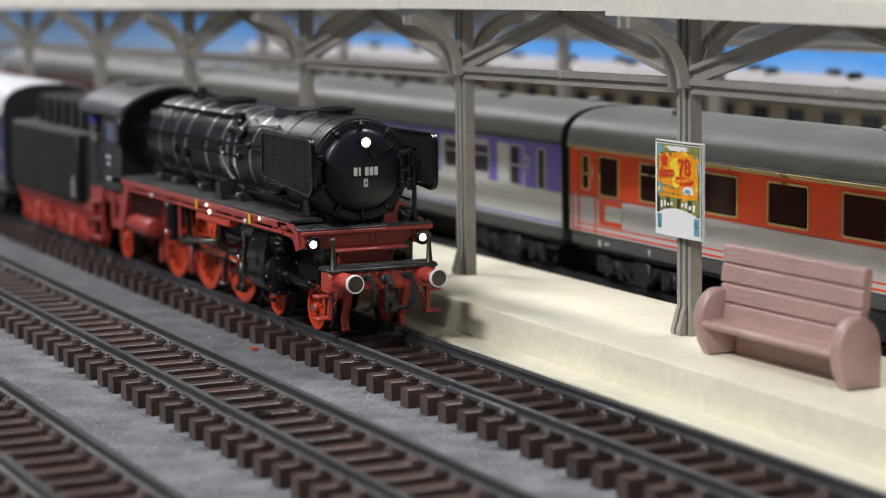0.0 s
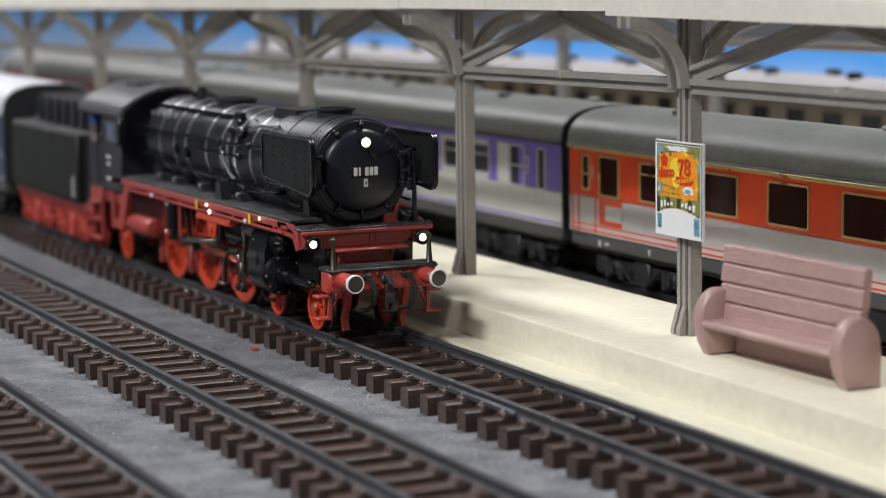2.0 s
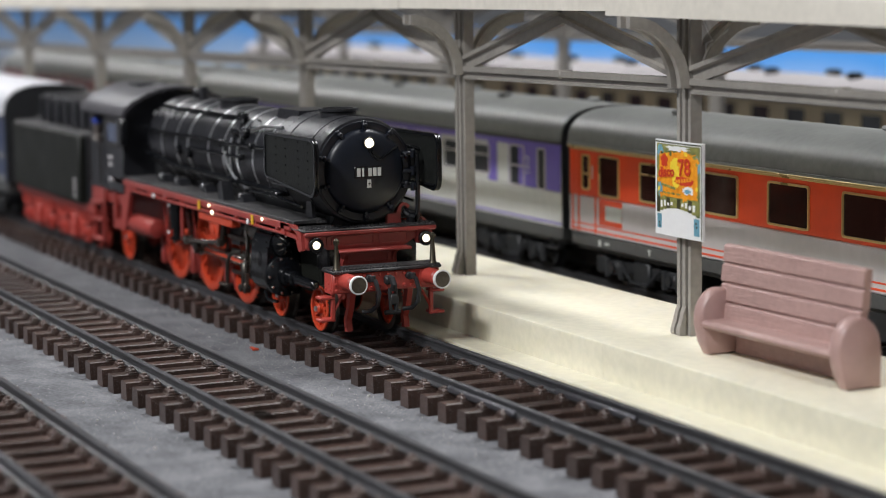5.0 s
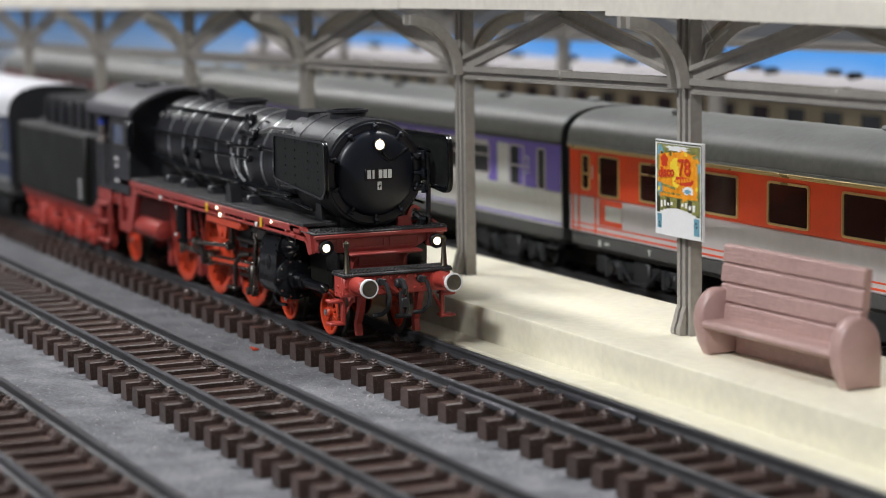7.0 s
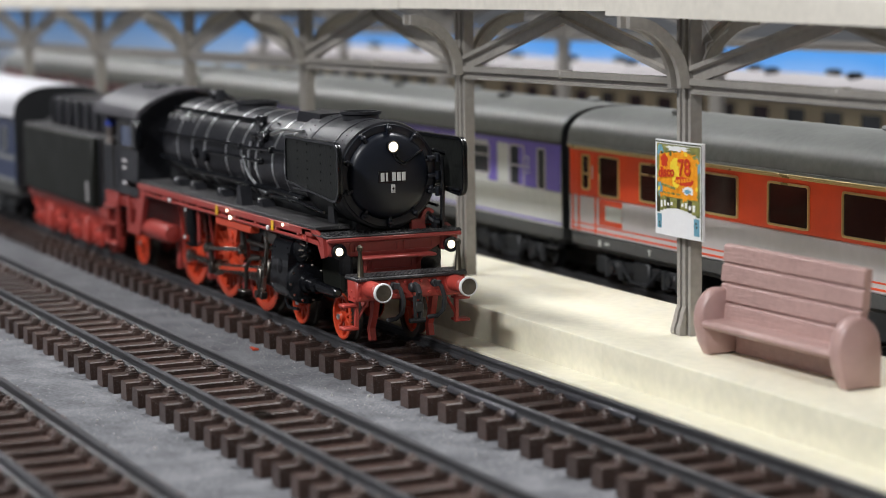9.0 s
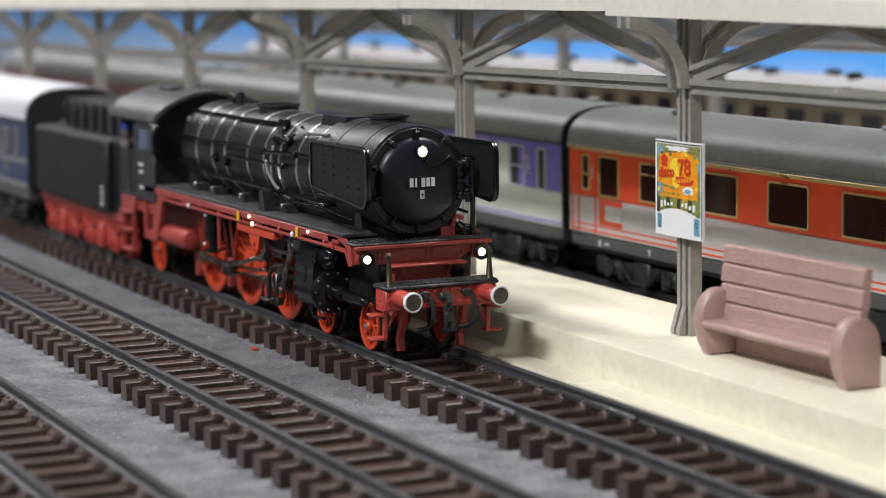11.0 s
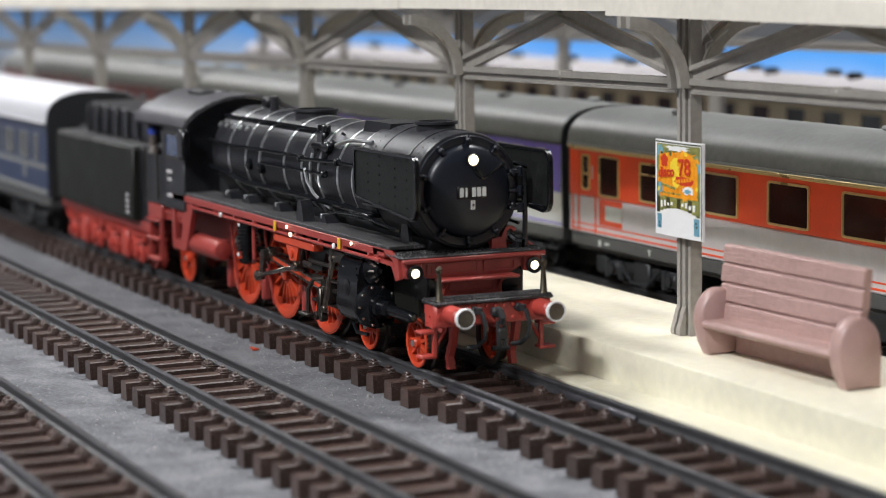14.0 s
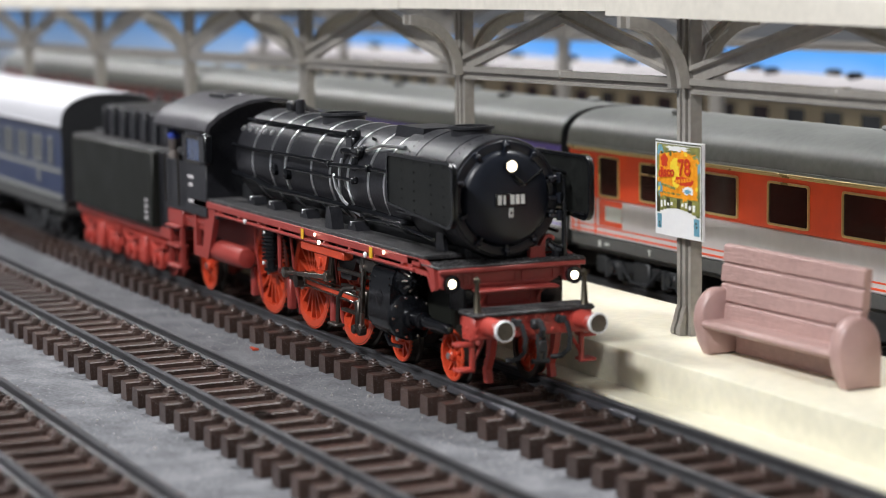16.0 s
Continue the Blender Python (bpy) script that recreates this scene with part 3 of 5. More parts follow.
# ---- coaches
def body_section(half, z_sill, z_gutter, z_top, n=8):
    """Roof arch from gutter to gutter over a coach side."""
    pts = []
    for i in range(n + 1):
        t = i / n * 180
        r = abs(math.cos(radians(t))) ** 0.75 * (1 if t < 90 else -1)
        pts.append((half * r, z_gutter + (z_top - z_gutter) * math.sin(radians(t)) ** 0.8))
    return pts


def bogie(parent, x, mat_frame):
    m = Mesh()
    for s in (-1, 1):
        m.box(-17, 17, s * 12.2 - 0.9, s * 12.2 + 0.9, 10.5, 13.6, 0.4)
        for dx in (-14.4, 14.4):
            m.box(dx - 2.4, dx + 2.4, s * 13.2 - 0.9, s * 13.2 + 0.9, 9.6, 13.2, 0.5)
            m.rev([(-0.6, 1.4), (0.6, 1.2)], (dx, s * 14.2, 11.4), "y", 10)
            for e in (-3.4, 3.4):
                m.rev([(9.0, 1.0), (13.6, 1.0)], (dx + e, s * 13.4, 0), "z", 8)
        m.box(-4, 4, s * 13.2 - 1, s * 13.2 + 1, 8.6, 14.5, 0.5)
        m.tube([(-10, s * 14.2, 13.4), (-4, s * 14.6, 9.0), (4, s * 14.6, 9.0), (10, s * 14.2, 13.4)], 0.5)
        m.box(-24, -19, s * 13 - 0.6, s * 13 + 0.6, 9.5, 14, 0.3)
    m.box(-6, 6, -12, 12, 11, 15, 0.5)
    g = part("bogie", m, mat_frame, parent, at=(x, 0, 0))
    for dx in (-14.4, 14.4):
        wheel = Mesh()
        for s in (-1, 1):
            wheel.rev([(s * 7.3, 5.9), (s * 7.9, 5.9), (s * 8.0, 5.3), (s * 9.8, 5.2), (s * 9.8, 4.2), (s * 9.2, 3.8), (s * 9.2, 1.2), (s * 10.4, 1.0)], (0, 0, 0), "y", 20)
        wheel.rev([(-9, 1.0), (9, 1.0)], (0, 0, 0), "y", 8)
        part("wheelset", wheel, M_UNDER, g, at=(dx, 0, RAIL_TOP + 5.25))


def coach(x_front, y, length, bands, roof, label, windows=(), frame_mat=None, pane=None, stripes=(), z_top=52.0, gutter=42.8, doors=(), vents=0, group="parked coaches", vent_mat=None, vent=1.0):
    """A model coach whose +x end stands at x_front."""
    c = thing("passenger_coach", x_front, y, 0, label, "train coach", group)
    H = 16.3
    for z0, z1, m_ in bands:
        k = Mesh().box(-length, 0, -H, H, z0, z1, 0.35)
        part("body_band", k, m_, c)
    arch = body_section(H + 0.35, 0, gutter, z_top, 14)
    rm = Mesh().prism(arch, -length - 0.2, 0.2, "x")
    for s in (-1, 1):
        rm.box(-length, 0, s * (H + 0.35) - 0.3, s * (H + 0.35) + 0.3, gutter - 0.3, gutter + 0.35, 0.1)
    r = part("roof", rm, roof, c, angle=50)
    part("gutter", Mesh().box(-length, 0, -H - 0.75, -H - 0.02, gutter - 0.9, gutter - 0.3, 0.15), M_GOLD if frame_mat is M_GOLD else M_UNDER, c)
    for k in range(vents):
        vm = Mesh().rev([(0, 1.6 * vent), (0.9 * vent, 1.6 * vent), (1.1 * vent, 2.1 * vent), (1.7 * vent, 1.9 * vent), (2.0 * vent, 0.8 * vent)], (0, 0, 0), "z", 12)
        part("roof_vent", vm, vent_mat or roof, r, at=(-length * (k + 0.5) / vents, -5 if k % 2 else 4, z_top - 0.9))
    part("solebar", Mesh().box(-length + 0.5, -0.5, -H + 0.35, H - 0.35, 16.2, 19.7, 0.3), M_SOLEBAR, c, "grey solebar under the body")
    for e in (0.05, -length - 0.55):
        part("end_wall", Mesh().prism([(H - 0.2, 19.6)] + [(y_ * 0.985, z_ - 0.25) for y_, z_ in arch] + [(-H + 0.2, 19.6)], e, e + 0.5, "x"), M_UNDER, c, "dark coach end")
    part("underframe", Mesh().box(-length + 1, -1, -H + 1.6, H - 1.6, 15.0, 19.0, 0.3).box(-length * 0.62, -length * 0.4, -H + 1.5, H - 1.5, 9, 16, 0.6), M_UNDER, c)
    part("centre_sill", Mesh().box(-length + 2, -2, -3.2, 3.2, 7.6, 15.4, 0.5), M_UNDER, c)
    for x in (-34, -length + 34):
        bogie(c, x, M_UNDER)
    # end buffers, steps and bellows
    for e in (0, -length):
        d = 1 if e == 0 else -1
        bm = Mesh()
        bm.box(min(e, e + d * 2.6), max(e, e + d * 2.6), -6, 6, 19, 42, 0.8)
        for s in (-1, 1):
            bm.cyl((e, s * 10, 18.2), 1.3, min(0, d * 2.2), max(0, d * 2.2), "x", 10)
        part("end_bellows", bm, M_UNDER, c)
    for s in (-1, 1):
        part("step", Mesh().box(-9, -2.5, s * 15.6 - 1.2, s * 15.6 + 1.2, 13.6, 14.2, 0.1).box(-8.6, -8.2, s * 15 - 0.4, s * 15 + 0.4, 14, 17).box(-3.4, -3, s * 15 - 0.4, s * 15 + 0.4, 14, 17), M_UNDER, c)
    for x, w, z0, z1, bar in windows:
        for s in (-1, 1):
            o, i = rrect(x - w / 2, x + w / 2, z0, z1, 0.9), rrect(x - w / 2 + 0.52, x + w / 2 - 0.52, z0 + 0.52, z1 - 0.52, 0.6)
            f = Mesh().strip(o, i, s * H - 0.02 * s, s * (H + 0.42))
            if bar:
                f.box(x - w / 2 + 0.4, x + w / 2 - 0.4, min(s * H, s * (H + 0.34)), max(s * H, s * (H + 0.34)), z1 - bar - 0.25, z1 - bar + 0.25)
            win = part("window", f, frame_mat or M_UNDER, c)
            part("pane", Mesh().prism(i, s * H - 0.02 * s, s * (H + 0.12)), pane or M_WINDOW_GREY, win)
    for x, w, z0, z1, m_, proud in stripes:
        for s in (-1, 1):
            a, b_ = sorted((s * H, s * (H + proud)))
            part("painted_strip", Mesh().box(x - w / 2, x + w / 2, a, b_, z0, z1), m_, c)
    for x in doors:
        for s in (-1, 1):
            dm = Mesh().strip(rrect(x - 4.6, x + 4.6, 17.6, 41.2, 0.8), rrect(x - 4.35, x + 4.35, 17.85, 40.95, 0.7), s * H - 0.02 * s, s * (H + 0.1))
            d_ = part("door", dm, M_UNDER, c)
            part("door_handle", Mesh().tube([(x + 3.2, s * (H + 0.6), 25.5), (x + 3.2, s * (H + 0.6), 31.5)], 0.22), M_WHITE, d_)
    return c


L1 = 303
RX = 231.0  # front end of the red coach


def red_x(x_world):
    return x_world - RX


red_windows = [(red_x(-26.0 + 29.0 * k), 16.6, 30.4, 40.4, 3.0 if k in (0, 4) else 0) for k in range(0, 9)]
red_windows += [(red_x(-50.0), 10.6, 30.0, 40.6, 0), (red_x(-62.4), 4.2, 31.0, 40.4, 5.0)]
RED_COACH = coach(RX, 97.6, L1, [(19.6, 29.4, M_COACH_SILVER), (29.4, 42.8, M_COACH_RED)], M_COACH_ROOF,
      "orange-red and silver model coach with gold window frames", red_windows, M_GOLD, M_WINDOW,
      [(red_x(79.5), 300, 20.4, 20.9, M_COACH_RED, 0.1), (red_x(79.5), 300, 21.9, 22.3, M_COACH_RED, 0.1), (red_x(79.5), 300, 41.4, 41.8, M_GOLD, 0.12),
       (red_x(-49.5), 12.0, 22.6, 29.3, M_COACH_RED, 0.12), (red_x(-47.8), 8.6, 24.0, 27.8, M_COACH_WHITE, 0.2), (red_x(-55.6), 1.0, 17.0, 18.4, M_COACH_WHITE, -0.3), (red_x(-51.8), 2.2, 17.5, 18.1, M_COACH_WHITE, -0.3), (red_x(-30), 0.4, 17.2, 18.6, M_COACH_WHITE, -0.3), (red_x(-30), 1.4, 18.3, 18.6, M_COACH_WHITE, -0.28),
       (red_x(-66.5), 0.7, 20, 41, M_COACH_RED, 0.2), (red_x(-57.4), 0.7, 20, 41, M_COACH_RED, 0.2), (red_x(-70), 0.9, 20, 41, M_COACH_RED, 0.15)],
      vents=4)
L2 = 303
purple = [(-30 - 19.0 * k, 12.0, 30.8, 39.4, 3.2) for k in range(13)]
stripes2 = [(-L2 / 2, L2, 40.4, 42.0, M_COACH_PURPLE, 0.12), (-L2 / 2, L2, 20.4, 20.9, M_COACH_PURPLE, 0.12)]
stripes2 += [(-4.2, 7.0, 29.2, 42.0, M_COACH_PURPLE, 0.16), (-22.4, 5.2, 29.2, 42.0, M_COACH_PURPLE, 0.16), (-41.5, 5.4, 29.2, 42.0, M_COACH_PURPLE, 0.16)]
stripes2 += [(-15.8, 31.0, 29.2, 42.0, M_COACH_PURPLE, 0.1)]
stripes2 += [(-60.5 - 19 * k, 5.0, 29.2, 42.0, M_COACH_PURPLE, 0.16) for k in range(11)]
purple[0] = (-25.8, 9.0, 28.9, 40.4, 5.8)
VIOLET_COACH = coach(RX - L1 - 4.4, 97.6, L2, [(19.6, 29.2, M_COACH_WHITE), (29.2, 42.8, M_COACH_WHITE)], M_COACH_ROOF, "violet and pale grey commuter coach with grey roof",
      purple + [(-11.2, 5.0, 28.9, 40.4, 0)], M_COACH_SILVER, M_WINDOW_GREY, stripes2, vents=8)
coach(RX - L1 - L2 - 10.8, 97.6, 303, [(19.6, 42.8, M_MAROON)], M_COACH_ROOF, "maroon coach with grey roof behind the violet coach", [(-20 - 22.0 * k, 12.5, 31.0, 40.5, 0) for k in range(13)], M_MAROON, M_WINDOW_GREY, vents=6)
beige = [(-12 - 22.0 * k, 12.5, 31.0, 40.5, 0) for k in range(13)]
for k in range(3):
    coach(170 - k * 309, 251, 303, [(19.6, 42.8, M_COACH_BEIGE)], M_COACH_SILVER, "beige coach with dark windows and pale grey vented roof", beige, M_COACH_BEIGE, M_WINDOW_GREY, z_top=50.5, vents=12, vent_mat=M_UNDER, vent=1.5)


def class_digit(parent, digit, x):
    """The painted class number beside a coach door."""
    cu = bpy.data.curves.new("class_digit", "FONT")
    cu.body, cu.size, cu.extrude, cu.offset = digit, 5.0 * MM, 0.05 * MM, 0.05 * MM
    tmp = new("class_digit", cu)
    me = bpy.data.meshes.new_from_object(tmp.evaluated_get(bpy.context.evaluated_depsgraph_get()))
    bpy.data.objects.remove(tmp)
    me.materials.clear()
    me.materials.append(M_COACH_WHITE)
    ob = new("class_digit", me)
    ob.parent = parent
    ob.matrix_basis = pose(x * MM, -16.55 * MM, 34.2 * MM, 90, 0, 0)
    tagged(ob, label="white class number")


class_digit(RED_COACH, "1", red_x(-60.0))
class_digit(VIOLET_COACH, "2", -20.6)
part("digit_line", Mesh().box(-20.6, -18.0, -16.62, -16.5, 33.0, 33.4), M_COACH_WHITE, VIOLET_COACH)


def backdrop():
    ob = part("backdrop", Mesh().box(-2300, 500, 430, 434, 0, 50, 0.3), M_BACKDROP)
    tagged(ob, "painted backdrop board with a faint added glow, sky blue fading to white haze, dimmed at the far end", "backdrop", kind="structure")


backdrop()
# ---- the steam locomotive; its own space: x = 0 at the buffer faces, running towards +x
DRIVERS, DR = (-75.0, -101.5, -128.0), 11.5
AXLE_Z = RAIL_TOP + DR
CRANK = 3.9
# return crank: its throw and lag, the rod it drives and the height of the link foot
ECC, LAG, ROD, LINK_Z = 2.3, radians(-110), 25.6, 22.0
MOVERS = []


def wheel(parent, x, r, y_side, spokes, crank, material, weight=0.0):
    """One spoked wheel with tyre; turns about its own origin."""
    s = y_side
    m = Mesh()
    m.rev([(s * 7.6, r * 0.82), (s * 7.6, r - 0.1), (s * 9.6, r - 0.1), (s * 9.75, r * 0.93), (s * 9.6, r * 0.82), (s * 7.6, r * 0.82)], (0, 0, 0), "y", 36, caps=False)
    m.rev([(s * 7.2, r * 0.17 + 0.3), (s * 9.9, r * 0.17 + 0.3), (s * 10.3, r * 0.12 + 0.2)], (0, 0, 0), "y", 14)
    if crank:
        m.rev([(s * 8.4, 2.1), (s * 10.0, 1.9)], (0, 0, -CRANK), "y", 14)
    if weight:
        m.prism(arc(0, 0, r * 0.84, 90 - weight, 90 + weight, 8), min(s * 8.0, s * 9.3), max(s * 8.0, s * 9.3), "y")
    w = part("wheel", m, material, parent, "bright red spoked wheel", at=(x, 0, RAIL_TOP + r))
    spoke = Mesh().prism([(r * 0.15, -0.42), (r * 0.85, -0.26), (r * 0.85, 0.26), (r * 0.15, 0.42)], min(s * 8.1, s * 9.1), max(s * 8.1, s * 9.1), "y").data("spoke", material)
    for k in range(spokes):
        part("spoke", spoke, None, w).rotation_euler = (0, 2 * math.pi * k / spokes, 0)
    t = Mesh().rev([(s * 7.0, r * 0.9), (s * 7.0, r + 0.75), (s * 7.6, r + 0.7), (s * 7.8, r), (s * 9.5, r - 0.12), (s * 9.72, r - 0.5), (s * 9.6, r * 0.945), (s * 7.0, r * 0.9)], (0, 0, 0), "y", 40, caps=False)
    if r < 8:
        part("hub_cap", Mesh().rev([(s * 10.1, 0.75), (s * 10.6, 0.7), (s * 10.8, 0.3)], (0, 0, 0), "y", 10), M_BAND, w, "bright axle end")
    part("tyre", t, M_DARKSTEEL, w, "blackened steel tyre")
    MOVERS.append(("wheel", w, x, r))
    return w


def locomotive():
    o = thing("steam_locomotive", 0, 0, 0, "black model steam locomotive with red frame and lit headlamps", "locomotive")
    BZ, R1, R2 = 43.4, 12.2, 11.4
    # boiler barrel, firebox
    m = Mesh().rev([(-146, 11.6), (-112, 11.6), (-111.6, R2), (-52, R2), (-51.6, R1 - 0.2)], (0, 0, BZ), "x", 48)
    boiler = part("boiler", m, M_BLACK, o, "satin black boiler barrel")
    for x in (-54, -62.6, -74, -84.4, -95.8, -111.8, -121.5, -134):
        r = (R2 if x > -111 else 11.6) + 0.12
        part("boiler_band", Mesh().rev([(x - 0.55, r - 0.3), (x - 0.55, r), (x + 0.55, r), (x + 0.55, r - 0.3)], (0, 0, BZ), "x", 48), M_BAND, boiler, "shiny boiler band")
    # smokebox with its door
    sb = Mesh().rev([(-52, R1), (-21.2, R1), (-20.4, R1 - 0.25), (-20.2, R1 - 0.7), (-20.2, R1 - 1.4)], (0, 0, BZ), "x", 56)
    smokebox = part("smokebox", sb, M_BLACK, o)
    for x in (-27.0, -41.5):
        part("rivet_band", Mesh().rev([(x - 0.5, R1 - 0.2), (x - 0.5, R1 + 0.15), (x + 0.5, R1 + 0.15), (x + 0.5, R1 - 0.2)], (0, 0, BZ), "x", 56), M_BLACK, smokebox)
    prof = [(-20.5, R1 - 0.6), (-19.9, R1 - 0.9), (-19.8, R1 - 2.2), (-19.9, R1 - 2.5), (-19.4, R1 - 2.7)]
    prof += [(-19.4 + 2.2 * math.sin(radians(t)), (R1 - 2.8) * math.cos(radians(t))) for t in range(6, 91, 7)]
    prof[-1] = (prof[-1][0], 1e-4)
    door = part("smokebox_door", Mesh().rev(prof, (0, 0, BZ), "x", 56), M_DOOR, o, "domed satin black smokebox door")
    for k in range(10):
        rot = Matrix.Translation((0, 0, BZ)) @ Matrix.Rotation(2 * math.pi * k / 10, 4, "X")
        cl = Mesh().box(-20.0, -19.0, -0.4, 0.4, R1 - 3.2, R1 - 0.6, 0.2, rot).box(-19.6, -18.5, -0.65, 0.65, R1 - 2.2, R1 - 1.2, 0.3, rot)
        part("door_clamp", cl, M_DOOR, door)
    hinge = Mesh().tube([(-18.0, 4.6, BZ + 2.6), (-17.6, 2.6, BZ + 3.2), (-17.3, 0.8, BZ + 4.6)], 0.35).tube([(-18.9, 7.8, BZ + 5.4), (-18.0, 5.4, BZ + 4.2), (-17.6, 3.4, BZ + 3.0)], 0.35)
    part("door_hinge", hinge, M_GLOSS, door)
    for z in (BZ + 3.6, BZ - 0.4, BZ - 4.0):
        part("hinge_lug", Mesh().box(-20.6, -18.6, 9.2, 12.4, z - 0.45, z + 0.45, 0.2).cyl((-19.0, 11.6, 0), 0.6, z - 1.0, z + 1.0, "z", 8), M_DOOR, door)
    part("door_wire", Mesh().tube([(-17.2, 0.0, 48.4), (-17.2, 0.9, 46.9), (-17.1, 2.2, 46.0), (-17.3, 3.4, 46.2)], 0.16), M_GLOSS, door)
    # number plate with plain bars
    plate = part("number_plate", Mesh().box(-17.5, -17.05, -3.5, 3.2, BZ - 1.3, BZ + 1.3, 0.1), M_GLOSS, door)
    for y, w in ((-2.55, 0.85), (-1.5, 0.45), (0.2, 0.85), (1.35, 0.85), (2.5, 0.85)):
        part("number_bar", Mesh().box(-17.06, -16.95, y - w / 2, y + w / 2, BZ - 0.95, BZ + 0.95), M_COACH_WHITE, plate)
    part("small_badge", Mesh().box(-17.7, -17.2, -0.45, 0.55, BZ - 3.6, BZ - 1.7, 0.05), M_COACH_WHITE, door, "small white badge")
    part("badge_mark", Mesh().prism([(-0.15, BZ - 3.4), (0.35, BZ - 2.5), (0.05, BZ - 2.5), (0.25, BZ - 2.0), (-0.25, BZ - 2.8), (0.05, BZ - 2.8)], -17.25, -17.15, "x"), M_GLOSS, door)

    def headlamp(x, y, z, r, length, ring, label):
        body = Mesh().rev([(x - length, r * 0.7), (x - length * 0.7, ring * 0.9), (x - 0.1, ring), (x, ring * 0.94), (x - 0.15, r)], (0, y, z), "x", 20)
        h = part("headlamp", body, M_GLOSS, o, label)
        part("lens", Mesh().rev([(x - 0.2, r), (x + 0.1, r * 0.75), (x + 0.25, 1e-4)], (0, y, z), "x", 18), M_LAMP, h, "lit warm white lens")
    headlamp(-16.5, 0, 50.0, 1.15, 2.4, 1.4, "upper headlamp")
    headlamp(-16.0, -13.5, 27.6, 0.95, 3.4, 1.75, "lower headlamp")
    headlamp(-16.0, 13.5, 27.6, 0.95, 3.4, 1.75, "lower headlamp")
    # chimney, feed dome, steam dome, whistle pipes
    part("chimney", Mesh().rev([(54.4, 4.5), (55.2, 4.2), (57.0, 4.2), (57.3, 4.75), (57.9, 4.75), (57.9, 3.8), (55, 3.5), (55, 1e-4)], (-35.0, 0, -0.9), "z", 30), M_BLACK, o)
    part("steam_dome", Mesh().rev([(53.2, 5.6), (54.8, 5.0), (56.2, 5.0), (56.5, 5.5), (57.1, 5.4), (57.1, 4.4), (56.3, 4.3), (56.3, 1e-4)], (-103.4, 0, -0.9), "z", 30), M_BLACK, o)
    part("top_box", Mesh().prism([(-5.4, 53.0), (-4.6, 55.8), (4.6, 55.8), (5.4, 53.0)], -62, -48, "x"), M_BLACK, o, "low sand box cover")
    part("rear_fitting", Mesh().box(-136, -132, -2, 2, 55, 57.5, 0.5).cyl((-126, -2, 0), 1.1, 54.6, 58.2, "z", 10), M_BLACK, o)
    # feed pump and its pipes on the boiler flank
    pump = Mesh().box(-80.6, -76.4, -9.2, -6.8, 49.4, 52.8, 0.6).cyl((-79.8, -8.0, 0), 1.05, 52.4, 54.0, "z", 10).cyl((-77.0, -8.0, 0), 1.05, 52.4, 54.0, "z", 10)
    pump.cyl((-77.6, -9.8, 0), 1.1, 46.5, 49.8, "z", 10).box(-72.6, -68.6, -11.4, -9.4, 48.2, 50.8, 0.5).cyl((0, -10.8, 49.4), 0.7, -78, -68, "x", 8).cyl((-70.6, -10.8, 0), 0.9, 45.6, 48.6, "z", 8).ball((-66.6, -10.6, 50.6), 0.8)
    part("feed_valve", pump, M_GLOSS, o)

    def flank(x, dz, out=0.7):
        r = R2 + out
        return (x, -math.sqrt(max(0.0, r * r - dz * dz)), BZ + dz)
    pipes = [([flank(x, 9.2) for x in (-146, -120, -80)], 0.5),
             ([flank(-146, 3.3, 1.4), flank(-128, 2.9, 1.4), flank(-107.5, 3.2, 1.4), flank(-85, 3.3, 1.4), flank(-81.8, 2.9, 1.5), flank(-60, 3.6, 1.4), flank(-47, 3.6, 1.4)], 0.5),
             ([flank(-108, 0.1, 1.2), flank(-93, 0.2, 1.2), flank(-66, 0.4, 1.2)], 0.42),
             ([flank(-146, -3.7, 1.3), flank(-130, -4.5, 1.4), flank(-122.5, -5.7, 1.4), flank(-100, -5.7, 1.4), flank(-88, -5.8, 1.4), flank(-61, -6.0, 1.4), flank(-44, -6.6, 1.4)], 0.75),
             ([flank(-74, 6.4, 1.0), flank(-66, 6.9, 1.0), flank(-60, 8.3, 1.0), flank(-48, 8.6, 1.0)], 0.4),
             ([flank(-79, 1.0, 1.4), flank(-77.8, -2.0, 1.4), flank(-75.3, -4.8, 1.4), flank(-71.6, -6.4, 1.6), flank(-68.5, -7.4, 1.6)], 0.38),
             ([flank(-77, 4.5, 0.9), flank(-77, 2, 0.9), flank(-78, -4, 0.9), flank(-77, -9, 0.9)], 0.36)]
    for pts, r in pipes:
        for s in (1, -1):
            bright = r < 0.42
            part("pipe", Mesh().tube([(x, y * s, z) for x, y, z in pts], r), M_BAND if bright else M_GLOSS, o, "thin bright pipe" if bright else "gloss black pipe")
    for x, z in ((-60, 47.0), (-82, 46.4), (-68, 43.8)):
        part("pipe_clip", Mesh().box(x - 0.5, x + 0.5, -13.2, -11.6, z - 0.8, z + 0.8, 0.3), M_GLOSS, o)
    for x in range(-140, -56, 12):
        part("handrail_knob", Mesh().tube([(x, -6.6, BZ + 8.6), (x, -7.9, BZ + 9.3)], 0.3), M_GLOSS, o)
    for k in range(5):
        part("washout_plug", Mesh().rev([(0, 0.8), (0.5, 0.7)], (-126 - 5.0 * k, 0, 0), "z", 8, Matrix.Translation((0, 0, BZ)) @ Matrix.Rotation(radians(53), 4, "X") @ Matrix.Translation((0, 0, 11.5))), M_BAND, o)
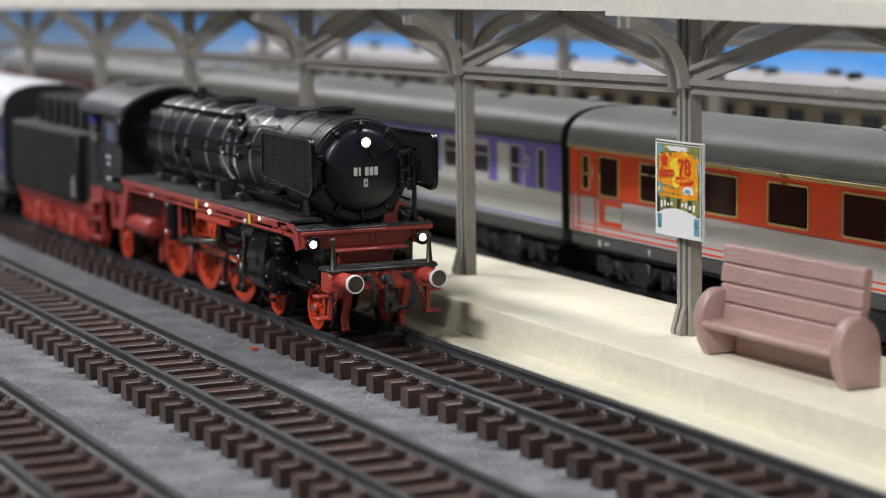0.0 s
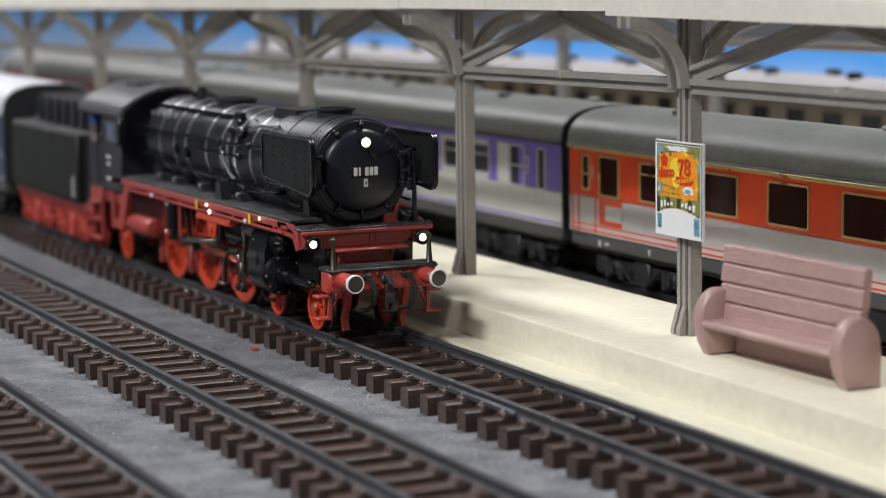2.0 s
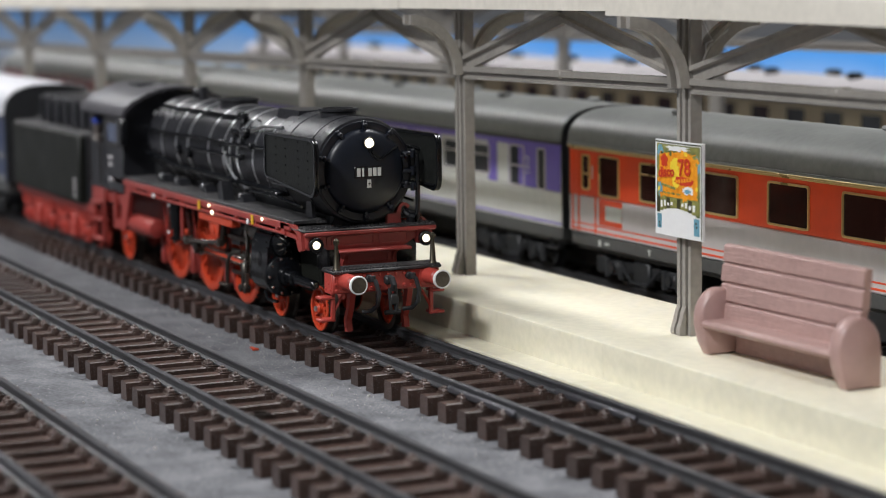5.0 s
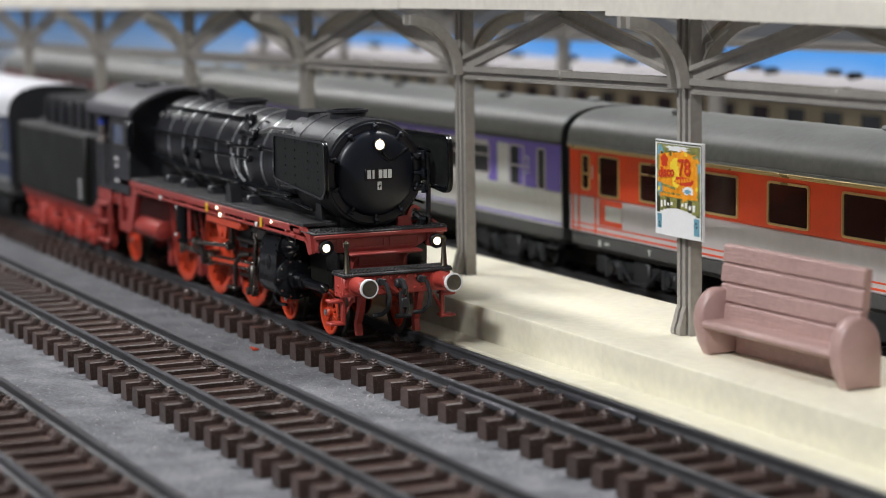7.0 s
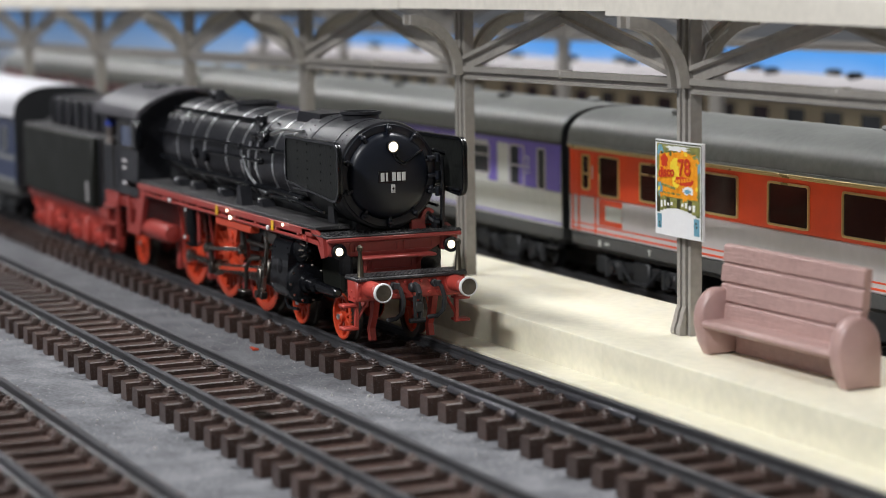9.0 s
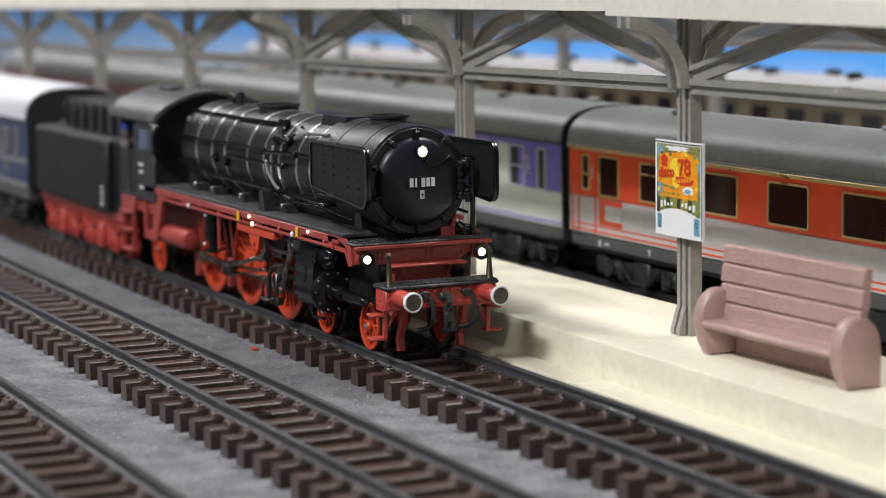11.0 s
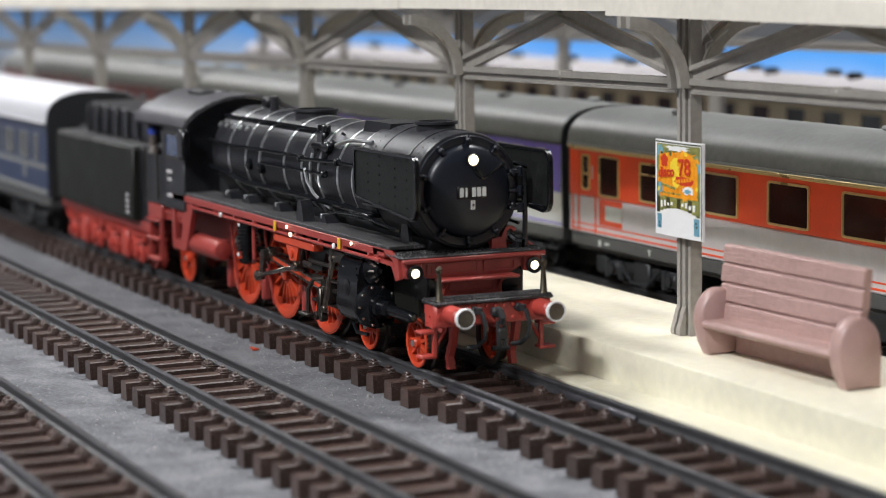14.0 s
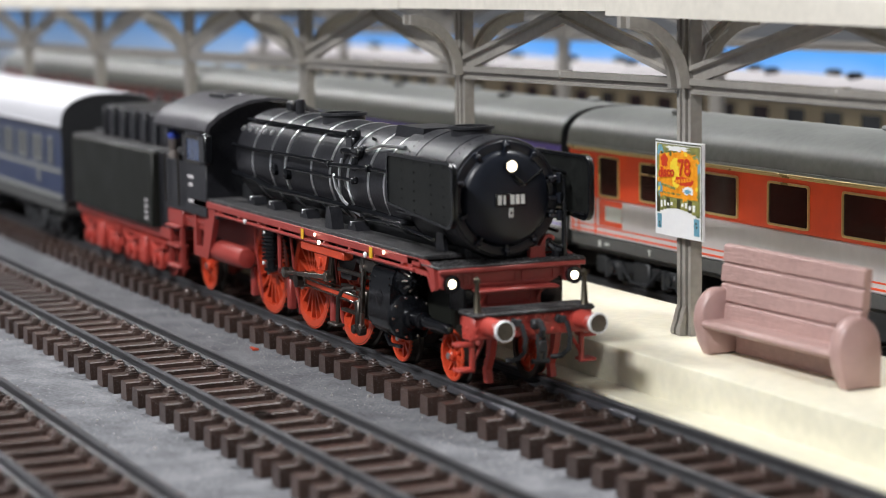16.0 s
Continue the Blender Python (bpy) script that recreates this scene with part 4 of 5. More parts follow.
    # smoke deflectors with rivets and stays
    for s in (-1, 1):
        x0, x1, z0, z1 = -43.6, -11.2, 38.6, 51.9
        out = arc(x1 - 2.6, z1 - 2.6, 2.4, 5, 85, 4) + arc(x0 + 1.2, z1 - 1.3, 1.1, 95, 175, 3) + arc(x0 + 1.2, z0 + 3.6, 1.1, 185, 255, 3) + arc(x1 - 3.0, z0 + 2.8, 2.8, 275, 355, 4)
        cx, cz = (x0 + x1) / 2, (z0 + z1) / 2
        inn = [(cx + (a - cx) * 0.965, cz + (b - cz) * 0.91) for a, b in out]
        y = s * 15.2
        d = part("smoke_deflector", Mesh().prism(out, min(y, y - s * 0.5), max(y, y - s * 0.5), "y"), M_PLATE, o, "black riveted smoke deflector plate")
        rim = Mesh().strip(out, inn, min(y - s * 0.8, y + s * 0.3), max(y - s * 0.8, y + s * 0.3), "y")
        part("rim", rim, M_GLOSS, d)
        riv = Mesh()
        for cx_ in (-36, -30, -22, -16):
            for k in range(6):
                riv.rev([(0, 0.26), (0.22, 0.14)], (cx_, y + s * 0.0 - (0.22 if s < 0 else 0), z0 + 2.4 + k * 1.9), "y", 6)
        part("rivets", riv, M_PLATE, d)
        part("stay", Mesh().tube([(-22, s * 15, 47.5), (-22, s * 10, 49)], 0.5).tube([(-38, s * 15, 47.5), (-38, s * 10, 49)], 0.4).tube([(-22, s * 15, 41), (-22, s * 11.5, 41)], 0.4).box(-40, -13.5, min(s * 14.2, s * 15), max(s * 14.2, s * 15), 39.6, 40.2, 0.1), M_GLOSS, d)
        if s > 0:
            part("steam_pipe", Mesh().tube([(-20.2, s * 10.5, 46.2), (-19.4, s * 11.6, 47.2), (-19, s * 12.6, 46.6), (-19, s * 12.8, 44), (-19, s * 12.8, 36), (-19, s * 12.6, 31)], 0.55, 8), M_GLOSS, o)
    dots = Mesh()
    for k in range(40):
        for x in (-23.5, -45.5):
            a = radians(-70 + 7 * k)
            dots.rev([(0, 0.2), (0.18, 0.12)], (0, 0, 0), "z", 5, Matrix.Translation((x, 0, BZ)) @ Matrix.Rotation(a - math.pi / 2 + radians(20), 4, "X") @ Matrix.Translation((0, 0, R1 - 0.02)))
    tagged(part("rivet_rows", dots, M_BLACK, smokebox), kind="stuff")
    for s in (-1, 1):
        part("flank_rod", Mesh().tube([(-62, s * 12.4, 36.0), (-44, s * 13.4, 36.8), (-24, s * 13.8, 35.6)], 0.35).box(-45, -41, min(s * 9, s * 13.6), max(s * 9, s * 13.6), 36.4, 37.4, 0.3), M_GLOSS, o)
        part("board_bracket", Mesh().prism([(-32, 32.4), (-31.2, 37.4), (-28.6, 37.4), (-27.6, 32.4)], min(s * 9.0, s * 9.8), max(s * 9.0, s * 9.8), "y"), M_BLACK, o)
        part("flank_cup", Mesh().rev([(s * 10.8, 1.5), (s * 12.4, 1.3), (s * 12.7, 0.7)], (-118, 0, 42.4), "y", 12).rev([(s * 10.8, 1.5), (s * 12.4, 1.3), (s * 12.7, 0.7)], (-110, 0, 42.0), "y", 12), M_GLOSS, o)
    # smokebox saddle
    part("saddle", Mesh().prism([(-7, 29.8), (-6.0, 33.4), (-8.4, 36.4), (8.4, 36.4), (6.0, 33.4), (7, 29.8)], -46, -23.5, "x"), M_BLACK, o)
    part("saddle_bracket", Mesh().prism([(5.6, 31.0), (5.6, 33.2), (7.8, 33.4), (8.4, 34.6)] + arc(9.8, 34.2, 1.5, 160, 20, 6) + arc(9.8, 34.2, 0.8, 10, 170, 5)[::1] + [(8.9, 32.6), (9.0, 31.0)], -21.5, -20.0, "x"), M_RED, o)
    part("drain_cock", Mesh().tube([(-20.5, 10.0, 33.6), (-19.0, 10.8, 32.6), (-18.4, 11.8, 32.4)], 0.75, 8).cyl((-19.2, 11.0, 0), 1.0, 31.0, 33.0, "z", 8), M_GLOSS, o)
    # running boards
    for s in (-1, 1):
        a, b = sorted((s * 7.6, s * 16.0))
        rb = part("running_board", Mesh().box(-168, -24.0, a, b, 31.6, 32.5, 0.15), M_DARKDUST, o, "dusty black running board")
        a, b = sorted((s * 15.3, s * 16.2))
        val = Mesh().box(-168, -25.8, a, b, 30.0, 31.7, 0.2)
        part("red_valance", val, M_RED, rb, "dark red valance")
        tub = Mesh().tube([(-150, s * 16.3, 29.2), (-28, s * 16.3, 29.2)], 0.4)
        for k in range(9):
            tub.box(-146 + k * 14 - 0.35, -146 + k * 14 + 0.35, min(s * 15.4, s * 16.5), max(s * 15.4, s * 16.5), 28.8, 30.2, 0.1)
        part("conduit", tub, M_RED, rb)
        # front drop of the board to the apron
        fr = Mesh().strip([(-32, 31.7), (-23.8, 31.7), (-19.0, 30.4), (-18.2, 26.4), (-20.2, 25.8), (-22.2, 28.6), (-31, 28.8)], [(-29.6, 31.0), (-25.0, 31.0), (-21.4, 29.8), (-20.2, 28.6), (-20.8, 28.4), (-23.2, 29.4), (-29.2, 29.6)], min(s * 15.4, s * 16.2), max(s * 15.4, s * 16.2), "y")
        part("front_bracket", fr, M_RED, rb)
        for x in (-72, -101, -122.5, -136):
            fit = part("board_fitting", Mesh().prism([(x - 2.6, 32.4), (x - 2.2, 34.0), (x + 1.0, 34.4), (x + 2.6, 32.4)], min(s * 8.2, s * 11.4), max(s * 8.2, s * 11.4), "y"), M_BLACK, rb)
            part("fitting_band", Mesh().box(x - 1.2, x - 0.4, min(s * 8.1, s * 11.5), max(s * 8.1, s * 11.5), 33.4, 34.45, 0.1), M_BAND, fit)
        part("lubricator", Mesh().prism([(-80.4, 32.4), (-79.8, 36.2), (-79.2, 37.2), (-77.8, 37.2), (-77.2, 36.2), (-76.0, 32.4)], min(s * 11.6, s * 14.4), max(s * 11.6, s * 14.4), "y"), M_BLACK, rb)
        for x in (-49.2, -88.4):
            part("yellow_tag", Mesh().box(x - 0.7, x + 0.7, min(s * 16.6, s * 16.85), max(s * 16.6, s * 16.85), 29.3, 31.6, 0.05), M_YELLOW, rb)
        for x, z, r, lit in ((-81, 31.0, 0.42, True), (-78.4, 29.5, 0.55, True), (-42.6, 31.2, 0.4, True), (-52, 29.7, 0.65, False), (-126, 29.6, 0.65, False), (-113.4, 28.2, 0.4, False), (-114, 21.0, 0.5, False)):
            part("marker_lamp", Mesh().rev([(0, r * 0.5), (s * r * 0.5, r), (s * r, r * 0.9), (s * r * 1.3, 1e-4)], (x, s * 16.4, z), "y", 12), M_LAMP if lit else M_WHITE, rb, "small white lamp")
        ab = Mesh().box(-91, -66, min(s * 13.6, s * 16.2), max(s * 13.6, s * 16.2), 26.7, 28.7, 0.3).prism([(-84, 26.8), (-76, 26.8), (-77.6, 23.4), (-81.6, 23.2)], min(s * 14.2, s * 15.8), max(s * 14.2, s * 15.8), "y")
        part("link_bracket", ab.rev([(s * 15.6, 1.1), (s * 16.3, 1.0)], (-80, 0, 25.0), "y", 12), M_RED_BRIGHT, rb, "bright red bracket plate")
        part("red_block", Mesh().box(-36, -28, min(s * 13, s * 15.6), max(s * 13, s * 15.6), 28.4, 31.4, 0.5), M_RED_BRIGHT, rb)
        part("bracket_post", Mesh().tube([(-107.5, s * 15.0, 30.4), (-107.5, s * 15.0, 20.6), (-109.5, s * 14.4, 19.6)], 0.55, 8), M_RED, rb)
        # ladder-like rear support under the cab
        part("rear_support", Mesh().strip([(-168, 31), (-150, 31), (-157, 17), (-168, 17)], [(-166, 29), (-158, 29), (-161, 19.5), (-166, 19.5)], min(s * 14.4, s * 15.8), max(s * 14.4, s * 15.8), "y"), M_RED, rb)
        part("air_tank", Mesh().rev([(-160, 0.3), (-159.6, 2.2), (-158.2, 2.7), (-137.6, 2.7), (-136.4, 2.2), (-136, 0.3)], (0, s * 12.8, 19.2), "x", 20), M_RED, o, "matt red air tank")
    # main frame
    fm = Mesh()
    for s in (-1, 1):
        fm.box(-185, -18, s * 6.4 - 0.5, s * 6.4 + 0.5, 14.5, 29, 0.2)
    fm.box(-180, -20, -6, 6, 16, 27, 0.5)
    part("main_frame", fm, M_RED, o)
    blk = Mesh().box(-166, -24, -6.8, 6.8, 29, 36, 0.5)
    part("ash_pan", blk, M_UNDER, o)
    # apron, buffer deck and beam
    ap = Mesh().box(-25.2, -16.4, -16.3, 16.3, 30.4, 31.0, 0.25)
    tread = part("apron_deck", ap, M_DARKDUST, o, "dusty black ribbed tread plate")
    ribs = Mesh()
    for k in range(30):
        for j in range(3):
            ribs.box(-24.8 + j * 2.8 + 0.5 * (k % 2), -22.8 + j * 2.8 + 0.5 * (k % 2), -15.7 + k * 1.07, -15.1 + k * 1.07, 30.95, 31.2)
    part("tread_ribs", ribs, M_DARKDUST, tread)
    front = Mesh().box(-17.4, -16.2, -16.2, 16.2, 29.5, 30.5, 0.25)
    front.prism([(-11.6, 29.6), (-11.6, 27.4), (-10.2, 26.2), (8.5, 26.2), (11.6, 27.8), (11.8, 29.6)], -18.8, -17.8, "x")
    for y0, y1 in ((-10.4, -9.0), (-8.4, 1.2), (2.4, 9.6)):
        front.strip(rrect(y0, y1, 26.8, 29.2, 0.5), rrect(y0 + 0.3, y1 - 0.3, 27.1, 28.9, 0.3), -17.85, -17.5, "x")
    part("apron_plate", front, M_RED, o, "dark red front apron plate")
    for s in (-1, 1):
        part("lamp_bracket", Mesh().box(-19.4, -17.0, s * 13.5 - 1.9, s * 13.5 + 1.9, 26.4, 30.2, 0.4), M_RED, o)
    part("apron_shelf", Mesh().box(-18.0, -14.4, -8.5, 9.3, 25.5, 26.2, 0.25), M_RED, o)
    mid = Mesh().box(-19.5, -17.5, -6.6, 6.0, 21.6, 25.8, 0.3).strip(rrect(-5.4, 4.6, 22.9, 25.2, 0.6), rrect(-5.1, 4.3, 23.2, 24.9, 0.5), -17.6, -17.2, "x")
    for y in (-6.4, 5.8):
        mid.prism([(-17.8, 22.2), (-17.8, 25.6), (-14.8, 25.6), (-16.6, 24.4)], y - 0.3, y + 0.3, "y")
    part("inner_plate", mid, M_RED, o)
    part("inner_block", Mesh().box(-26, -18.6, -9.8, 12.2, 21.0, 28.8, 0.4), M_GLOSS, o, "dark block behind the apron")
    deck = part("buffer_deck", Mesh().box(-14.2, -7.2, -13.3, 13.2, 21.9, 22.7, 0.25), M_DARKDUST, o, "dusty black ribbed buffer deck")
    ribs = Mesh()
    for k in range(32):
        for j in range(2):
            ribs.box(-13.9 + j * 3.3, -10.9 + j * 3.3, -13.0 + k * 0.82, -12.5 + k * 0.82, 22.65, 22.95)
    part("tread_ribs", ribs, M_DARKDUST, deck)
    bb = Mesh().box(-9.6, -7.8, -13.0, 12.9, 17.5, 22.0, 0.35)
    for s in (-1, 1):
        bb.box(-13.0, -8.5, s * 12.6 - 0.5, s * 12.6 + 0.5, 17.3, 22.0, 0.2)
    beam = part("buffer_beam", bb, M_RED_BEAM, o, "bright red buffer beam")
    bolts = Mesh()
    for k in range(14):
        bolts.rev([(-7.85, 0.45), (-7.3, 0.32)], (0, -5.6 + k % 7 * 1.95, 18.6 + 2.6 * (k // 7)), "x", 6)
    for s in (-1, 1):
        for k in range(3):
            bolts.rev([(s * 13.05, 0.35), (s * 13.35, 0.25)], (-11.8 + k * 1.3, 0, 18.4 + 1.3 * (k % 2)), "y", 6)
            bolts.rev([(-7.85, 0.4), (-7.4, 0.3)], (0, s * 12.3, 18.2 + k * 1.5), "x", 6)
    part("rivets", bolts, M_RED_BEAM, beam)
    for s in (-1, 1):
        bf = part("buffer", Mesh().rev([(-7.9, 2.3), (-7.5, 2.3), (-7.4, 1.85), (-2.8, 1.75), (-2.6, 1.5), (-1.6, 1.1)], (0, s * 10.06, 20.25), "x", 24), M_RED_BEAM, o, "red buffer with white rim and dark face")
        part("buffer_head", Mesh().rev([(-1.6, 0.9), (-0.9, 1.95), (-0.2, 2.0), (0.0, 1.85), (0.12, 1e-4)], (0, s * 10.06, 20.25), "x", 28), M_DARKSTEEL, bf, "dark buffer head")
        part("white_rim", Mesh().rev([(-0.75, 1.95), (-0.7, 2.1), (-0.1, 2.14), (0.1, 2.05), (0.14, 1.8), (0.02, 1.76), (-0.75, 1.95)], (0, s * 10.06, 20.25), "x", 28, caps=False), M_WHITE, bf, "white painted rim")
        part("lamp_iron", Mesh().rev([(22.7, 1.1), (23.2, 0.75), (27.8, 0.45), (28.4, 0.4), (28.5, 0.65), (29.3, 0.7), (29.8, 0.25)], (-8.8, s * 11.7, 0), "z", 12), M_BRASS, o, "tarnished brass handrail post")
        gd = Mesh().prism([(-13.0, 18), (-10.6, 18), (-11.8, 13.8), (-13.6, 10.6), (-13.0, 8.0), (-14.6, 7.8), (-15.2, 10.4), (-13.6, 13.6)], s * 7.0 - 0.65, s * 7.0 + 0.65, "y")
        part("rail_guard", gd, M_RED_BEAM, o, "bright red rail guard")
        st = Mesh().box(-11.3, -10.3, s * 12 - 0.5, s * 12 + 0.5, 10.9, 17.6, 0.2)
        for z in (16.0, 11.0):
            st.box(-13.4, -10.1, min(s * 11.8, s * 15.2), max(s * 11.8, s * 15.2), z, z + 0.7, 0.2)
        st.tube([(-10.8, s * 9.6, 16.8), (-10.8, s * 11.8, 13.0)], 0.35)
        part("front_step", st, M_RED_BEAM, o)
    for y in (-4.6, 5.2):
        hose = Mesh().tube([(-7.6, y, 20.6), (-6.4, y + 0.2, 20.9), (-5.6, y + 0.9, 20.0), (-5.2, y + 1.5, 17.4), (-5.4, y + 1.2, 14.8), (-6.6, y + 0.2, 13.4), (-8.2, y - 1.2, 13.0)], 0.5, 8)
        hose.cyl((0, y, 20.6), 0.85, -7.9, -6.6, "x", 10).cyl((-6.1, y + 0.4, 0), 0.7, 20.0, 21.3, "z", 8)
        part("brake_hose", hose, M_UNDER, o, "dark grey rubber brake hose")
    hook = Mesh().box(-7.9, -6.0, -1.0, 1.0, 19.0, 21.0, 0.4).tube([(-6.2, 0, 20.6), (-4.8, 0, 20.4), (-4.2, 0.1, 19.2), (-4.8, 0.1, 18.0)], 0.7, 8)
    hook.tube([(-5.0, -0.6, 18.4), (-4.6, -0.7, 15.6), (-4.8, -0.5, 13.2)], 0.45).tube([(-5.0, 0.8, 18.4), (-4.6, 0.9, 15.6), (-4.8, 0.7, 13.2)], 0.45).box(-5.4, -4.2, -0.9, 1.1, 14.6, 17.2, 0.4).cyl((-4.9, 0, 13.0), 0.55, -2.0, 1.8, "y", 8)
    part("coupling_hook", hook, M_UNDER, o, "dark screw coupling")
    # cylinders
    for s in (-1, 1):
        y0, y1 = sorted((s * 8.0, s * 16.4))
        cy = part("cylinder_block", Mesh().prism([(a, b) for a, b in [(-51.0, 15.6), (-51.0, 26.4), (-49.4, 28.2), (-41.4, 28.4), (-39.6, 27.0), (-39.6, 15.2), (-41.2, 13.2), (-49.0, 13.4)]], min(s * 8.0, s * 13.6), max(s * 8.0, s * 13.6), "y").prism([(s * y, z) for y, z in arc(12.4, 18.0, 4.6, -100, 20, 8) + [(16.7, 21.0), (16.5, 24.4)] + arc(12.6, 25.2, 3.5, 0, 95, 6) + [(11.0, 28.6), (11.0, 13.6)]], -50.8, -39.8, "x"), M_GLOSS, o, "gloss black cylinder block")
        part("cylinder_cover", Mesh().rev([(-39.8, 5.0), (-39.0, 4.9), (-38.4, 4.2), (-38.0, 2.4), (-36.6, 2.2), (-36.4, 1.6), (-33.4, 1.4), (-33.2, 1.8), (-32.2, 1.8), (-32.0, 1.2), (-20.5, 1.1), (-20, 0.6)], (0, s * 12.4, 18.0), "x", 22), M_GLOSS, cy)
        part("valve_chest", Mesh().rev([(-39.8, 3.6), (-38.8, 3.5), (-38.2, 2.4), (-37.2, 1.2), (-35.0, 0.9)], (0, s * 12.0, 25.6), "x", 18), M_GLOSS, cy)
        bl = Mesh()
        for k in range(10):
            a = 2 * math.pi * k / 10
            bl.cyl((0, s * 12.4 + 4.2 * math.cos(a), 18.0 + 4.2 * math.sin(a)), 0.35, -39.4, -38.3, "x", 6)
            bl.tube([(-39.2, s * 12.0 + 3.0 * math.cos(a), 25.6 + 3.0 * math.sin(a)), (-37.4, s * 12.0 + 1.6 * math.cos(a), 25.6 + 1.6 * math.sin(a))], 0.28, 5)
        part("cover_bolts", bl, M_STEEL, cy)
        part("side_disc", Mesh().rev([(s * 16.3, 2.0), (s * 16.7, 1.9), (s * 16.8, 1.5)], (-45.3, 0, 21.4), "y", 16), M_GLOSS, cy)
        part("drain_pipe", Mesh().tube([(-46, s * 15, 13.6), (-43, s * 15.4, 12.0), (-38, s * 15, 12.2)], 0.4).box(-48.4, -46, s * 14 - 1, s * 14 + 1, 27.8, 29.4, 0.3).box(-44, -41, s * 14 - 1, s * 14 + 1, 27.8, 29.2, 0.3), M_GLOSS, cy)
        rv = Mesh()
        for k in range(9):
            rv.rev([(s * 16.35, 0.3), (s * 16.65, 0.2)], (-40.4, 0, 15.2 + 1.35 * k), "y", 6).rev([(s * 16.35, 0.3), (s * 16.65, 0.2)], (-50.2, 0, 16.0 + 1.2 * k), "y", 6)
        for k in range(5):
            rv.cyl((-49.0 + 2.0 * k, s * 14.8, 0), 0.55, 27.9, 29.2, "z", 8)
        part("block_bolts", rv, M_GLOSS, cy)
        # slide bars and valve gear that stay on the frame
        part("slide_bar", Mesh().box(-75, -50, s * 12.6 - 0.6, s * 12.6 + 0.6, 20.0, 20.7, 0.15).box(-75, -50, s * 12.6 - 0.6, s * 12.6 + 0.6, 14.6, 15.3, 0.15), M_DARKSTEEL, cy)
        part("gear_bracket", Mesh().prism([(-76, 29.4), (-56, 29.4), (-56, 27.6), (-60, 25.4), (-66, 26.4), (-69, 22.0), (-74.5, 21.8), (-76, 25.4)], s * 12.4 - 0.7, s * 12.4 + 0.7, "y"), M_UNDER, o)
        part("radius_rod", Mesh().box(-74, -51, s * 14.0 - 0.35, s * 14.0 + 0.35, 23.6, 24.5, 0.15), M_DARKSTEEL, o)
        part("valve_guide", Mesh().box(-59, -50.6, s * 14.0 - 1.3, s * 14.0 + 1.3, 25.4, 28.6, 0.5).cyl((-57, s * 15.0, 0), 0.8, 27.0, 29.4, "z", 8), M_DARKSTEEL, cy)
        part("air_pump", Mesh().rev([(18, 1.4), (18.6, 2.2), (19.2, 2.2), (19.2, 1.4), (21, 1.4)] + [(21 + 0.9 * k + d, r) for k in range(8) for d, r in ((0.1, 1.9), (0.2, 2.6), (0.6, 2.6), (0.7, 1.9))] + [(28.6, 2.0), (29.4, 1.2)], (-117.0, s * 13.2, 0.2), "z", 16), M_GLOSS, o, "finned black air pump")
        for x in (-86, -113, -138):
            part("brake_hanger", Mesh().box(x - 2.0, x + 0.2, s * 9.8 - 1.0, s * 9.8 + 1.0, 9.5, 17, 0.4), M_RED, o)
            part("sand_pipe", Mesh().tube([(x + 2, s * 11, 28), (x + 2.4, s * 10.4, 20), (x + 4, s * 9.6, 9)], 0.35), M_RED, o)
        part("footstep", Mesh().tube([(-64.0, s * 14.4, 21.0), (-66.6, s * 16.0, 20.6), (-68.4, s * 16.5, 18.4), (-68.8, s * 16.5, 13.0)], 0.5).box(-72.4, -67.4, s * 16.5 - 1.1, s * 16.5 + 1.1, 12.2, 12.9, 0.2), M_DARKSTEEL, o)
        # driving, leading and trailing wheels
        for k, x in enumerate(DRIVERS):
            wheel(o, x, DR, s, 18, True, M_RED_BRIGHT, 34 if k == 1 else 22)
        for x in (-25.2, -50.6):
            wheel(o, x, 5.3, s, 9, False, M_RED_BRIGHT)
        wheel(o, -174.5, 6.4, s, 10, False, M_RED_BRIGHT)
        # rods: pinned to the cranks
        cr = Mesh().box(DRIVERS[2], DRIVERS[0], s * 11.2 - 0.45, s * 11.2 + 0.45, -0.85, 0.85, 0.15)
        for x in DRIVERS:
            cr.rev([(s * 10.4, 1.9), (s * 11.9, 1.9), (s * 12.2, 1.2)], (x, 0, 0), "y", 14)
        rod = part("coupling_rod", cr, M_STEEL, o, "bright steel coupling rod", at=(0, 0, AXLE_Z - CRANK))
        MOVERS.append(("couple", rod, 0, DR))
        ln = 37.0
        cn = Mesh().box(0, ln, s * 12.9 - 0.3, s * 12.9 + 0.3, -0.75, 0.75, 0.15)
        for z in (-0.75, 0.75):
            cn.box(1.6, ln - 1.2, s * 12.9 - 0.6, s * 12.9 + 0.6, z - 0.25, z + 0.25, 0.1)
        cn.rev([(s * 12.0, 2.1), (s * 13.6, 2.1), (s * 13.9, 1.3)], (0, 0, 0), "y", 16).rev([(s * 12.2, 1.5), (s * 13.7, 1.5), (s * 14.0, 0.9)], (ln, 0, 0), "y", 14)
        con = part("connecting_rod", cn, M_STEEL, o, "bright steel connecting rod", at=(DRIVERS[1], 0, AXLE_Z - CRANK))
        part("rod_inlay", Mesh().box(2.4, ln - 1.8, s * 12.9 - 0.36, s * 12.9 + 0.36, -0.45, 0.45), M_RED_BRIGHT, con, "red painted groove")
        MOVERS.append(("connect", con, DRIVERS[1], ln))
